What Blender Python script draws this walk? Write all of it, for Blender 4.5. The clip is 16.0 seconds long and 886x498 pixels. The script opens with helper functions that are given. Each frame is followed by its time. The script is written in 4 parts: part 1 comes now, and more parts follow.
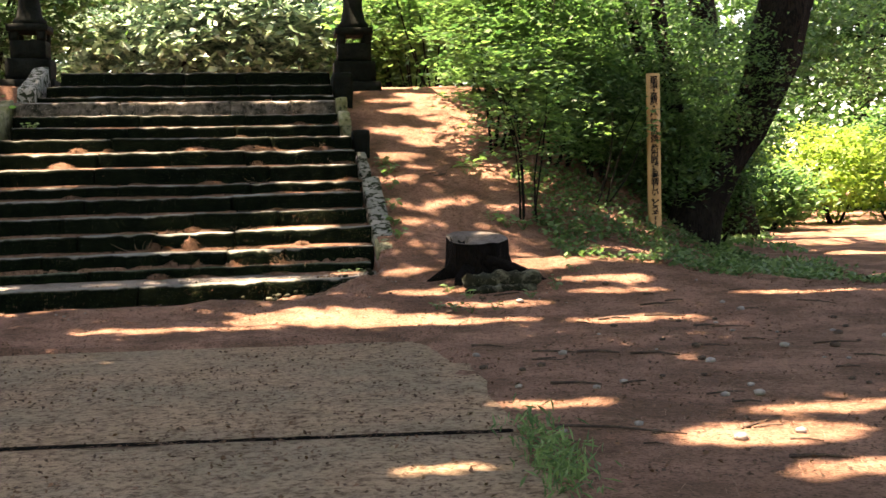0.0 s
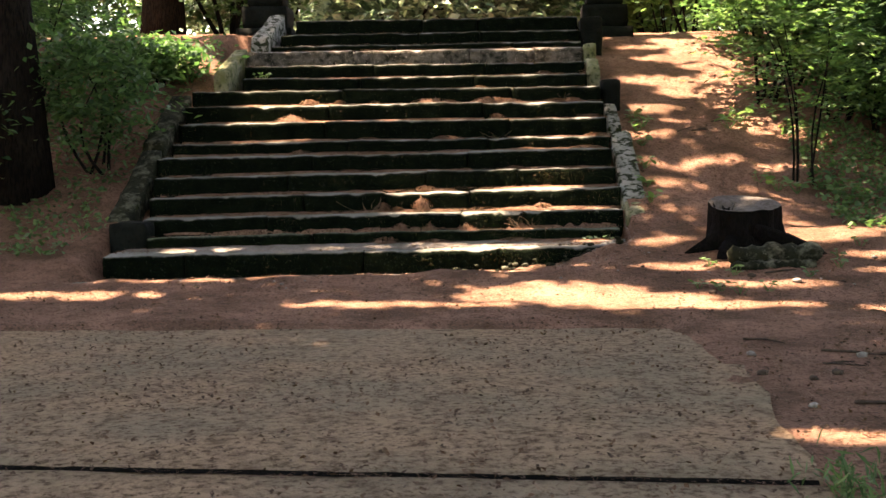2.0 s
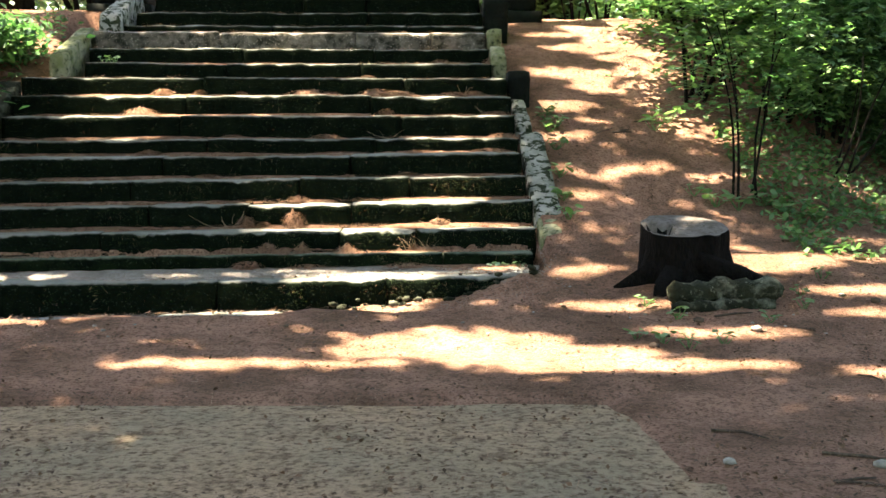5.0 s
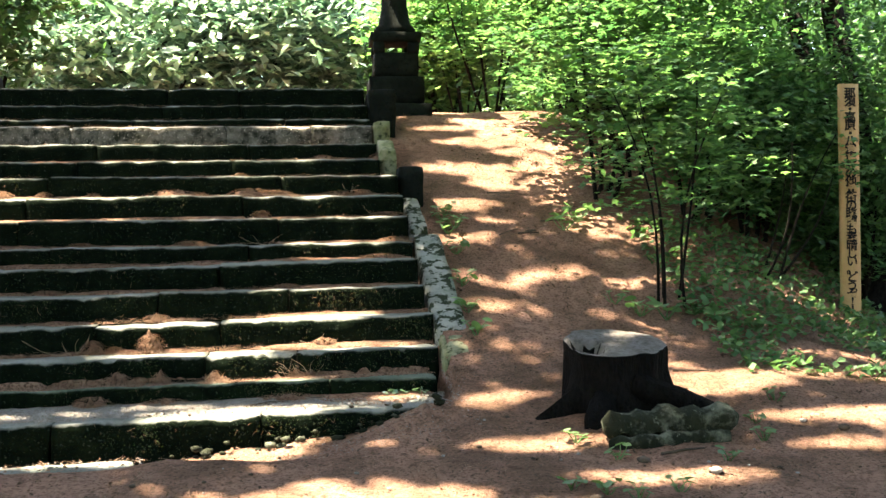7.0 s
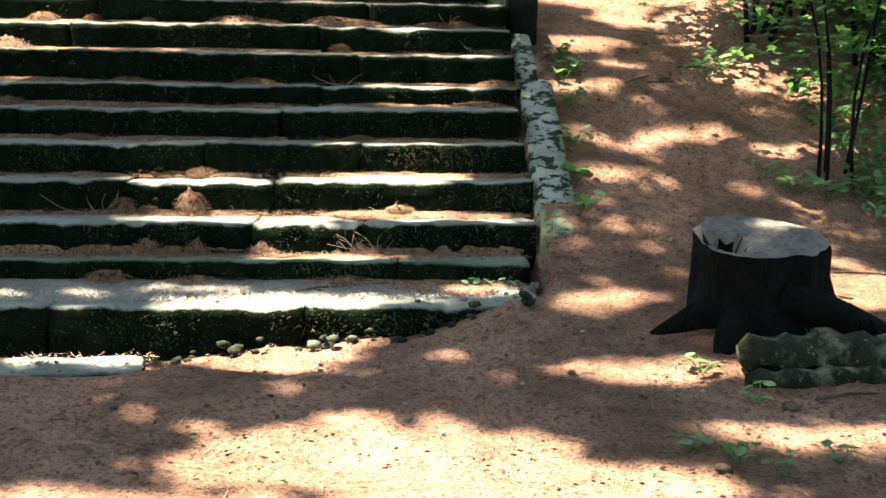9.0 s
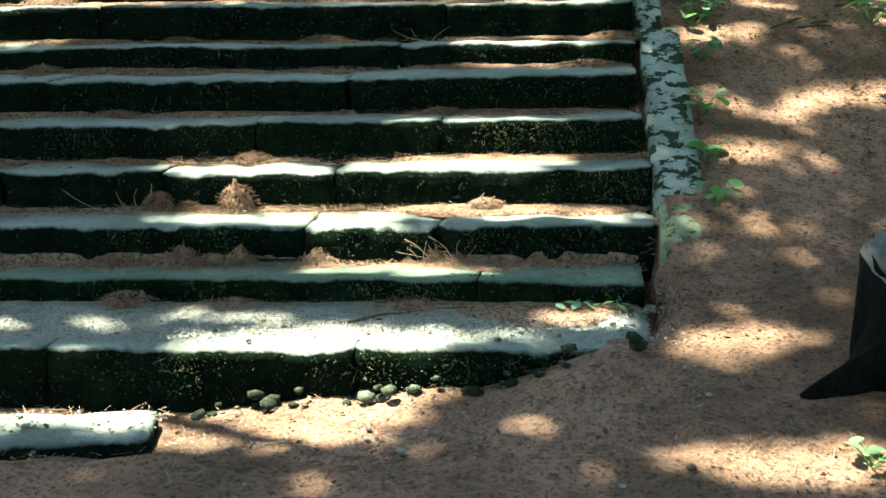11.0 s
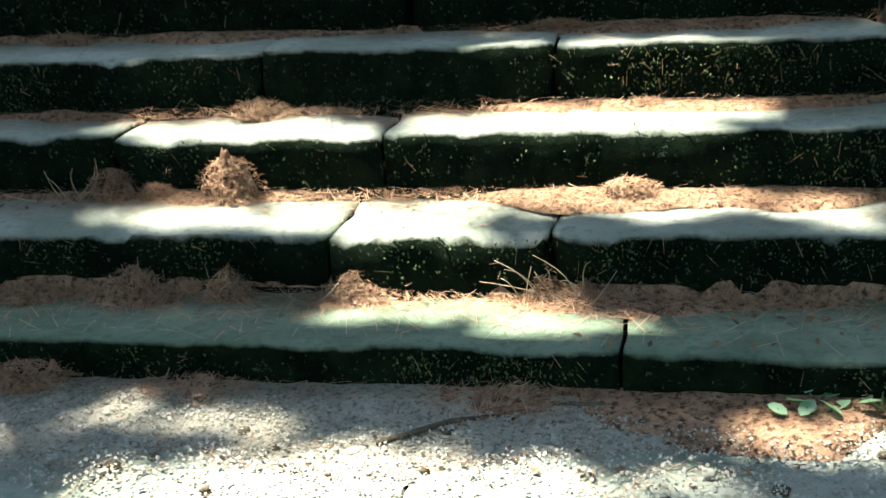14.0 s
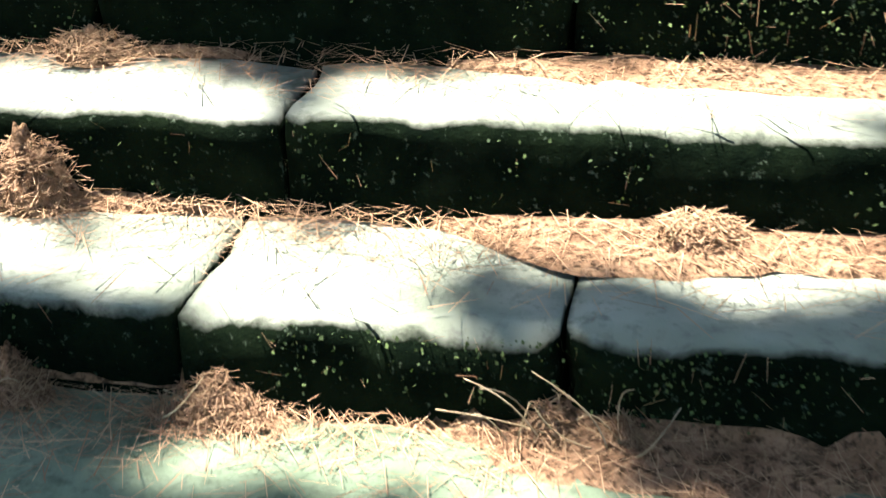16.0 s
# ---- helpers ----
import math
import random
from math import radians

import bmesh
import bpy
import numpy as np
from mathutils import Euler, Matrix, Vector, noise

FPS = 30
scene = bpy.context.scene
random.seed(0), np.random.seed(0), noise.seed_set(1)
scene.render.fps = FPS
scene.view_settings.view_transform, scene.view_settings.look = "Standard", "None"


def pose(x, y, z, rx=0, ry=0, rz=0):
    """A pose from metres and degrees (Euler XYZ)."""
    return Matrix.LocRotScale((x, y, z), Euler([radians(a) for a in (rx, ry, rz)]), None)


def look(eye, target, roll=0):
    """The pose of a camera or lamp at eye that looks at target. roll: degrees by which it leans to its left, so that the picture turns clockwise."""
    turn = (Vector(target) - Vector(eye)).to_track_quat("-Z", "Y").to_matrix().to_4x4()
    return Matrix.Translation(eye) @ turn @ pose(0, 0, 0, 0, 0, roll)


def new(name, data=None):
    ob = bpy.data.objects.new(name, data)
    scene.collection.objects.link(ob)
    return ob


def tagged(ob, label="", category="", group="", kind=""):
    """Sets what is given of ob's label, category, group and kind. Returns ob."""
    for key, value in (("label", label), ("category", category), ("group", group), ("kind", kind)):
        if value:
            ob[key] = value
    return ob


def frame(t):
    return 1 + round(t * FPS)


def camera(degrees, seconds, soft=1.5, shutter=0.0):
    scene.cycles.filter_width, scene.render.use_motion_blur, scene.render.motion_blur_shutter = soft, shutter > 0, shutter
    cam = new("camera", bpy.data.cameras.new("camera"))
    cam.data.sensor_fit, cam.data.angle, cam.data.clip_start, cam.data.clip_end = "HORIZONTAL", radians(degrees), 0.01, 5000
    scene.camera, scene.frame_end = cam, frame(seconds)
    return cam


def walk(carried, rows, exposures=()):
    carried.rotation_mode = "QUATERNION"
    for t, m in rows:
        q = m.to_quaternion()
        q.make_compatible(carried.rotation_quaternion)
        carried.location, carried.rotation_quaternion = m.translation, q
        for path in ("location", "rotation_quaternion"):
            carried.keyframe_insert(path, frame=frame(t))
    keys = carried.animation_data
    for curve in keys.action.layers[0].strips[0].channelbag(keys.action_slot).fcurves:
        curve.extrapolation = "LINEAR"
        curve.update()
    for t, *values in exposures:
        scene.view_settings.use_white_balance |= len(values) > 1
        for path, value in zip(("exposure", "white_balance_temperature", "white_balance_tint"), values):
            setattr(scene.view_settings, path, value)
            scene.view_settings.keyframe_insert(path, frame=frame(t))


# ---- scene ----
cam = camera(40.0, 16.0, soft=1.5, shutter=0.25)
PATH = [
    (0, (-1.097, -12.989, 0.989), (-0.813, -11.011, 0.909), -1.2),
    (0.5, (-1.066, -12.682, 1.007), (-0.853, -10.696, 0.899), -0.7),
    (1, (-1.064, -12.41, 1.008), (-0.965, -10.418, 0.863), -0.4),
    (1.5, (-1.039, -12.004, 1.036), (-1.075, -10.011, 0.873), -0.5),
    (2, (-1.04, -11.648, 1.046), (-1.153, -9.657, 0.894), -0.7),
    (2.5, (-1.024, -11.371, 1.058), (-1.148, -9.38, 0.922), -1.3),
    (3, (-1.022, -10.993, 1.077), (-1.117, -9.0, 0.935), -1.6),
    (5.5, (-0.99, -9.234, 1.206), (-0.883, -7.244, 1.03), 0.1),
    (6, (-0.98, -8.852, 1.201), (-0.817, -6.861, 1.099), -0.5),
    (6.5, (-1.019, -8.533, 1.208), (-0.796, -6.546, 1.173), -1.2),
    (7, (-0.974, -8.193, 1.229), (-0.723, -6.209, 1.218), -0.9),
    (7.5, (-0.896, -7.826, 1.252), (-0.672, -5.839, 1.214), -0.2),
    (8, (-0.769, -7.425, 1.247), (-0.616, -5.433, 1.145), 0.4),
    (8.5, (-0.679, -6.992, 1.273), (-0.589, -5.004, 1.073), 0.9),
    (11, (-0.382, -5.294, 1.576), (-0.577, -3.351, 1.143), -0.6),
    (11.5, (-0.411, -4.894, 1.541), (-0.655, -2.934, 1.221), -1.1),
    (12, (-0.45, -4.544, 1.572), (-0.738, -2.58, 1.329), -2.3),
    (12.5, (-0.486, -4.167, 1.562), (-0.808, -2.207, 1.329), -3.2),
    (13, (-0.521, -3.847, 1.553), (-0.874, -1.904, 1.236), -3.6),
    (13.5, (-0.571, -3.464, 1.49), (-0.939, -1.552, 1.035), -3.7),
    (14, (-0.606, -3.042, 1.498), (-0.985, -1.184, 0.862), -2.8),
    (14.5, (-0.649, -2.68, 1.463), (-0.996, -0.856, 0.719), -1.6),
    (15, (-0.708, -2.335, 1.434), (-1.006, -0.528, 0.63), -0.4),
    (15.5, (-0.748, -1.961, 1.394), (-1.043, -0.167, 0.56), 0.1),
    (16, (-0.839, -1.582, 1.428), (-1.151, 0.177, 0.529), -0.3),
]
walk(cam, [(t, look(eye, target, roll)) for t, eye, target, roll in PATH],
     exposures=[(0, 3.2, 9700, 27), (1.5, 3.1, 9900, 29), (2, 3.2, 9800, 29), (3, 3.55, 9600, 28), (5.5, 3.68, 8200, 10), (8.5, 3.5, 7900, 9), (11, 3.38, 6650, -15), (12, 3.35, 6750, -11), (13, 3.3, 6950, -7), (16, 3.2, 6900, 0)])

# ---- sky and sun ----
SUN_FROM = Vector((-0.35, 0.08, 1.0)).normalized()      # points towards the sun
world = bpy.data.worlds.new("world")
scene.world = world
world.use_nodes = True
wn = world.node_tree.nodes
wn.clear()
sky = wn.new("ShaderNodeTexSky")
sky.sky_type, sky.sun_disc = "NISHITA", False
sky.sun_elevation = math.asin(SUN_FROM.z)
sky.sun_rotation = math.atan2(SUN_FROM.x, SUN_FROM.y)
bg = wn.new("ShaderNodeBackground")
bg.inputs["Strength"].default_value = 0.10
wo = wn.new("ShaderNodeOutputWorld")
world.node_tree.links.new(sky.outputs[0], bg.inputs[0])
world.node_tree.links.new(bg.outputs[0], wo.inputs[0])
sun_data = bpy.data.lights.new("sun", "SUN")
sun_data.energy, sun_data.angle, sun_data.color = 5.0, radians(0.55), (1.0, 0.96, 0.9)
sun = new("sun", sun_data)
sun.matrix_world = look(SUN_FROM * 60, (0, 0, 0))

rng = np.random.default_rng(7)


# ---- materials ----
def nodes_of(name):
    m = bpy.data.materials.new(name)
    m.use_nodes = True
    nt = m.node_tree
    return m, nt, nt.nodes["Principled BSDF"]


def noise_node(nt, scale, detail=5.0, rough=0.6, stretch=None):
    geo = nt.nodes.new("ShaderNodeNewGeometry")
    tex = nt.nodes.new("ShaderNodeTexNoise")
    tex.inputs["Scale"].default_value, tex.inputs["Detail"].default_value, tex.inputs["Roughness"].default_value = scale, detail, rough
    if stretch:
        mp = nt.nodes.new("ShaderNodeMapping")
        mp.inputs["Scale"].default_value = stretch
        nt.links.new(geo.outputs["Position"], mp.inputs["Vector"])
        nt.links.new(mp.outputs[0], tex.inputs["Vector"])
    else:
        nt.links.new(geo.outputs["Position"], tex.inputs["Vector"])
    return tex.outputs["Fac"]


def ramp(nt, fac, lo, hi, a=(0, 0, 0), b=(1, 1, 1)):
    r = nt.nodes.new("ShaderNodeValToRGB")
    r.color_ramp.elements[0].position, r.color_ramp.elements[1].position = lo, hi
    r.color_ramp.elements[0].color, r.color_ramp.elements[1].color = (*a, 1), (*b, 1)
    nt.links.new(fac, r.inputs[0])
    return r.outputs[0]


def mix(nt, fac, a, b, mode="MIX"):
    n = nt.nodes.new("ShaderNodeMix")
    n.data_type, n.blend_type = "RGBA", mode
    for socket, value in ((n.inputs[0], fac), (n.inputs[6], a), (n.inputs[7], b)):
        if isinstance(value, (int, float)):
            socket.default_value = value
        elif isinstance(value, tuple):
            socket.default_value = (*value, 1)
        else:
            nt.links.new(value, socket)
    return n.outputs[2]


def bumped(nt, bsdf, fac, strength, distance):
    b = nt.nodes.new("ShaderNodeBump")
    b.inputs["Strength"].default_value, b.inputs["Distance"].default_value = strength, distance
    nt.links.new(fac, b.inputs["Height"])
    nt.links.new(b.outputs[0], bsdf.inputs["Normal"])


def surface(name, c1, c2, c3, big=1.5, fine=40.0, rough=0.9, bump=0.5, depth=0.01, spots=(0.52, 0.68), stretch=None):
    """Two broad colours, a third in fine spots, and a fine relief."""
    m, nt, bsdf = nodes_of(name)
    wide = ramp(nt, noise_node(nt, big), 0.38, 0.62)
    grain = noise_node(nt, fine, 6.0, 0.65, stretch)
    col = mix(nt, wide, c1, c2)
    col = mix(nt, ramp(nt, noise_node(nt, fine * 0.28, 5.0, 0.7), 0.5, 0.66), col, mix(nt, 0.6, col, c3))
    col = mix(nt, ramp(nt, grain, *spots), col, c3)
    nt.links.new(col, bsdf.inputs["Base Color"])
    bsdf.inputs["Roughness"].default_value = rough
    bsdf.inputs["Specular IOR Level"].default_value = 0.06
    bumped(nt, bsdf, grain, bump, depth)
    return m


def foliage(name, dark, light, glow=0.5, rough=0.5):
    m, nt, bsdf = nodes_of(name)
    geo = nt.nodes.new("ShaderNodeNewGeometry")
    col = ramp(nt, geo.outputs["Random Per Island"], 0.1, 0.9, dark, light)
    col = mix(nt, ramp(nt, noise_node(nt, 0.9, 3.0), 0.4, 0.62), col, mix(nt, 0.5, col, dark))
    nt.links.new(col, bsdf.inputs["Base Color"])
    bsdf.inputs["Roughness"].default_value = rough
    bsdf.inputs["Specular IOR Level"].default_value = 0.3
    tr = nt.nodes.new("ShaderNodeBsdfTranslucent")
    nt.links.new(mix(nt, 1.0, col, (1.05, 1.25, 0.8), "MULTIPLY"), tr.inputs["Color"])
    ms = nt.nodes.new("ShaderNodeMixShader")
    ms.inputs[0].default_value = glow
    nt.links.new(bsdf.outputs[0], ms.inputs[1])
    nt.links.new(tr.outputs[0], ms.inputs[2])
    nt.links.new(ms.outputs[0], nt.nodes["Material Output"].inputs["Surface"])
    return m


def step_stone(name, tread1, tread2, riser1, riser2):
    """Worn grey stone: treads trodden clean, upright faces mossy and darkened for the shade on them."""
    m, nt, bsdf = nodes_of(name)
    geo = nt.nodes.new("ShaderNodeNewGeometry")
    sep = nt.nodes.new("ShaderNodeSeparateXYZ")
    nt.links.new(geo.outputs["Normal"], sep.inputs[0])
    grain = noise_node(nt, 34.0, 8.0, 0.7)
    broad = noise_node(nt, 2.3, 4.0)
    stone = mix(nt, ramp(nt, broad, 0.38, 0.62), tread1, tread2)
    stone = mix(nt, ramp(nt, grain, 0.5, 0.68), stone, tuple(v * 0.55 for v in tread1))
    # riser colour: moss, taken near black to hold the risers' shade
    moss = mix(nt, ramp(nt, noise_node(nt, 9.0, 6.0, 0.7), 0.4, 0.65), riser1, riser2)
    moss = mix(nt, ramp(nt, noise_node(nt, 60.0, 3.0, 0.7), 0.62, 0.72), moss, tuple(v * 4 + 0.03 for v in riser2))
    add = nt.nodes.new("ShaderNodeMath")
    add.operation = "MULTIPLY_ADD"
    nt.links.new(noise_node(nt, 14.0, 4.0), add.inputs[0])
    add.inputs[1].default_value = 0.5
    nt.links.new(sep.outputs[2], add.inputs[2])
    # upward normal picks the tread; upright faces get the shade-dark colour
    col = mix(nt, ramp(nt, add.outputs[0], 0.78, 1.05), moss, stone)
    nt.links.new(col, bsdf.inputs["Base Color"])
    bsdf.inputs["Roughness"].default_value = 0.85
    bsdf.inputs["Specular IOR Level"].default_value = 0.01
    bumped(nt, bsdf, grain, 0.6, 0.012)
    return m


M_SOIL = surface("soil_with_needles", (0.31, 0.172, 0.12), (0.155, 0.088, 0.058), (0.055, 0.033, 0.022), 1.7, 58, 0.95, 1.0, 0.03, (0.5, 0.66))
M_PAVE = surface("weathered_concrete", (0.34, 0.235, 0.15), (0.25, 0.2, 0.135), (0.075, 0.046, 0.028), 1.1, 30, 0.95, 1.0, 0.02, (0.47, 0.66))
# last two colours: moss with the risers' shade painted in
M_STEP = step_stone("mossy_stone_shaded_risers", (0.215, 0.22, 0.197), (0.135, 0.146, 0.122), (0.002, 0.004, 0.0025), (0.005, 0.0085, 0.0045))
# for step 12: less moss, its lit riser put into the paler colour
M_STEP_PALE = step_stone("worn_stone_lit_riser", (0.34, 0.32, 0.29), (0.28, 0.26, 0.23), (0.02, 0.022, 0.016), (0.16, 0.145, 0.12))
# for step 1: green growth, with the tread's shade darkening the colour too
M_STEP_GREEN = step_stone("algae_green_shaded_stone", (0.13, 0.155, 0.12), (0.08, 0.105, 0.075), (0.002, 0.004, 0.0025), (0.006, 0.011, 0.005))
M_MOSS = foliage("riser_moss", (0.01, 0.02, 0.007), (0.06, 0.085, 0.03), 0.1, 0.9)
M_CHEEK = surface("lichened_stone", (0.17, 0.185, 0.16), (0.27, 0.27, 0.24), (0.02, 0.028, 0.016), 6.0, 11, 0.95, 0.6, 0.012, (0.5, 0.54))
M_LICHEN = surface("yellow_lichen_stone", (0.13, 0.145, 0.065), (0.25, 0.245, 0.16), (0.03, 0.04, 0.02), 5.0, 22, 0.95, 0.7, 0.012, (0.52, 0.64))
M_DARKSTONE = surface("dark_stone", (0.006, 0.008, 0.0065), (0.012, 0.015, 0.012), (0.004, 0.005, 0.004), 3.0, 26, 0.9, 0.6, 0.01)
M_BARK = surface("dark_bark", (0.012, 0.01, 0.008), (0.02, 0.017, 0.013), (0.005, 0.0045, 0.004), 2.0, 14, 0.95, 1.0, 0.03, (0.45, 0.6), (3, 3, 0.6))
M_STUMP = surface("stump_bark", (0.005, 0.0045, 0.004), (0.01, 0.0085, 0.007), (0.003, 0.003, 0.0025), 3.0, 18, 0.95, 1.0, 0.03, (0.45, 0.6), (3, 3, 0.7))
M_CUT = surface("weathered_cut_wood", (0.15, 0.135, 0.12), (0.1, 0.088, 0.075), (0.045, 0.04, 0.034), 7.0, 45, 0.9, 0.5, 0.006)
M_MOSSWOOD = surface("mossy_rotten_wood", (0.012, 0.014, 0.009), (0.025, 0.028, 0.017), (0.17, 0.18, 0.13), 6.0, 26, 0.95, 0.9, 0.02, (0.63, 0.7))
M_BOARD = surface("pale_planed_wood", (0.52, 0.33, 0.16), (0.46, 0.28, 0.13), (0.36, 0.2, 0.09), 3.0, 18, 0.7, 0.25, 0.003, (0.5, 0.75), (14, 14, 0.7))
M_INK = surface("black_ink", (0.012, 0.011, 0.01), (0.02, 0.018, 0.016), (0.03, 0.027, 0.02), 8, 50, 0.7, 0.1, 0.001)
M_NEEDLE = foliage("dry_needles", (0.14, 0.072, 0.045), (0.36, 0.22, 0.145), 0.12, 0.8)
M_HEAP = surface("needle_heap", (0.2, 0.11, 0.072), (0.28, 0.165, 0.11), (0.05, 0.028, 0.018), 8.0, 60, 0.95, 1.0, 0.02, (0.48, 0.62))
M_FALLEN = foliage("fallen_leaf", (0.05, 0.03, 0.018), (0.17, 0.09, 0.05), 0.1, 0.8)
M_TWIG = surface("dead_twig", (0.06, 0.045, 0.035), (0.1, 0.075, 0.055), (0.03, 0.024, 0.02), 9.0, 60, 0.9, 0.4, 0.004)
M_PALETWIG = surface("bleached_twig", (0.4, 0.31, 0.22), (0.3, 0.22, 0.15), (0.2, 0.14, 0.1), 9.0, 60, 0.9, 0.4, 0.004)
M_PEBBLE = surface("pebble", (0.3, 0.28, 0.25), (0.22, 0.205, 0.18), (0.13, 0.12, 0.105), 9.0, 60, 0.9, 0.4, 0.004)
M_MAPLE = foliage("maple_leaf", (0.045, 0.125, 0.05), (0.2, 0.34, 0.13), 0.52)
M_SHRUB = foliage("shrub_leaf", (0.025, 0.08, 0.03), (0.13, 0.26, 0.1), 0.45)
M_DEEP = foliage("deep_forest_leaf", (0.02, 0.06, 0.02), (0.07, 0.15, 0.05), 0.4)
M_PINE = foliage("pine_leaf", (0.06, 0.12, 0.1), (0.52, 0.64, 0.56), 0.45)
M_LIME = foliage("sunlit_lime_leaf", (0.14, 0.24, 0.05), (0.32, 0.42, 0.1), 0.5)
M_CANOPY = foliage("canopy_leaf", (0.02, 0.05, 0.02), (0.05, 0.1, 0.03), 0.3)
M_WEED = foliage("weed_leaf", (0.045, 0.11, 0.045), (0.17, 0.28, 0.11), 0.4)
M_PALEWEED = foliage("pale_weed_leaf", (0.16, 0.26, 0.16), (0.26, 0.36, 0.24), 0.4)


# ---- mesh helpers ----
def thing(name, label, category, group="", kind="", at=(0, 0, 0)):
    ob = new(name)
    ob.location = at
    return tagged(ob, label, category, group, kind)


def mesh_object(name, verts, faces, material, parent=None, label="", smooth=True):
    me = bpy.data.meshes.new(name)
    me.from_pydata([tuple(v) for v in verts], [], faces)
    me.materials.append(material)
    if smooth:
        me.polygons.foreach_set("use_smooth", [True] * len(me.polygons))
    me.update()
    ob = new(name, me)
    if parent:
        ob.parent = parent
        ob.matrix_parent_inverse = Matrix.Translation(-parent.location)
    if label:
        ob["label"] = label
    return ob


def quads_object(name, verts, per, material, parent=None, label="", tris=None):
    """Many small separate polygons of the same number of corners, from one array of corners (n, per, 3)."""
    n = len(verts)
    me = bpy.data.meshes.new(name)
    if tris is None:
        tris = [list(range(per))]
    tri = np.array(tris)
    k = tri.shape[1]
    me.vertices.add(n * per)
    me.vertices.foreach_set("co", np.ascontiguousarray(verts, dtype=np.float32).ravel())
    loops = (np.arange(n)[:, None, None] * per + tri[None]).astype(np.int32).ravel()
    me.loops.add(len(loops))
    me.loops.foreach_set("vertex_index", loops)
    faces = n * len(tri)
    me.polygons.add(faces)
    me.polygons.foreach_set("loop_start", np.arange(faces, dtype=np.int32) * k)
    me.polygons.foreach_set("loop_total", np.full(faces, k, dtype=np.int32))
    me.materials.append(material)
    me.update(calc_edges=True)
    ob = new(name, me)
    if parent:
        ob.parent = parent
        ob.matrix_parent_inverse = Matrix.Translation(-parent.location)
    if label:
        ob["label"] = label
    return ob


OVAL = np.array([(-0.5, 0, 0), (-0.1, 0.24, 0.05), (0.5, 0, -0.06), (-0.1, -0.24, 0.05)])
OVAL_F = [[0, 2, 1], [0, 3, 2]]
LOBED = np.array([(-0.32, 0, 0)] + [(r * math.cos(a), r * math.sin(a), -0.12 * r) for r, a in
                 ((0.42, 2.3), (0.2, 1.75), (0.52, 1.1), (0.22, 0.6), (0.6, 0.0), (0.22, -0.6), (0.52, -1.1), (0.2, -1.75), (0.42, -2.3))])
LOBED_F = [[0, i + 1, i] for i in range(1, 9)]
ROUND = np.array([(-0.5, 0, 0), (-0.3, 0.2, 0.03), (0.0, 0.27, 0.05), (0.3, 0.19, 0.02), (0.5, 0, -0.06), (0.3, -0.19, 0.02), (0.0, -0.27, 0.05), (-0.3, -0.2, 0.03)])
ROUND_F = [[0, 2, 1], [0, 3, 2], [0, 4, 3], [0, 5, 4], [0, 6, 5], [0, 7, 6]]
NEEDLE = np.array([(-0.5, -0.012, 0), (0.5, -0.006, 0.03), (0.5, 0.006, 0.03), (-0.5, 0.012, 0)])
NEEDLE_F = [[0, 1, 2, 3]]


def leaves(name, centres, sizes, material, parent=None, shape=OVAL, faces=OVAL_F, tilt=0.5, label="", wide=1.0):
    """Small leaves at the given places, lying flat within a spread of tilt."""
    n = len(centres)
    yaw = rng.uniform(0, 2 * np.pi, n)
    a, b = rng.normal(0, tilt, n), rng.normal(0, tilt, n)
    base = np.array(shape) * (1, wide, 1)
    p = base[None] * np.asarray(sizes)[:, None, None]
    x, y, z = p[..., 0], p[..., 1], p[..., 2]
    y, z = y * np.cos(a)[:, None] - z * np.sin(a)[:, None], y * np.sin(a)[:, None] + z * np.cos(a)[:, None]
    x, z = x * np.cos(b)[:, None] + z * np.sin(b)[:, None], -x * np.sin(b)[:, None] + z * np.cos(b)[:, None]
    x, y = x * np.cos(yaw)[:, None] - y * np.sin(yaw)[:, None], x * np.sin(yaw)[:, None] + y * np.cos(yaw)[:, None]
    v = np.stack([x, y, z], -1) + np.asarray(centres)[:, None]
    return quads_object(name, v, len(base), material, parent, label, faces)


def tube(points, radii, seg=8, rough=0.0, start=0):
    """Corners and faces of a round limb along the points."""
    pts = [Vector(p) for p in points]
    verts, faces = [], []
    for i, p in enumerate(pts):
        d = (pts[min(i + 1, len(pts) - 1)] - pts[max(i - 1, 0)]).normalized()
        side = d.cross(Vector((0.3, 1, 0.1))).normalized()
        other = d.cross(side)
        for s in range(seg):
            a = 2 * math.pi * s / seg
            r = radii[i]
            if rough:
                r *= 1 + rough * noise.noise(Vector((p.x * 2 + math.cos(a) * 2, p.y * 2 + math.sin(a) * 2, p.z * 1.3)))
            verts.append(p + side * math.cos(a) * r + other * math.sin(a) * r)
    for i in range(len(pts) - 1):
        for s in range(seg):
            t = (s + 1) % seg
            faces.append([start + i * seg + s, start + i * seg + t, start + (i + 1) * seg + t, start + (i + 1) * seg + s])
    faces.append([start + s for s in range(seg)][::-1])
    faces.append([start + (len(pts) - 1) * seg + s for s in range(seg)])
    return verts, faces


def limbs(name, runs, material, parent, seg=7, rough=0.15, label=""):
    verts, faces = [], []
    for pts, radii in runs:
        v, f = tube(pts, radii, seg, rough, len(verts))
        verts += v
        faces += f
    return mesh_object(name, verts, faces, material, parent, label)


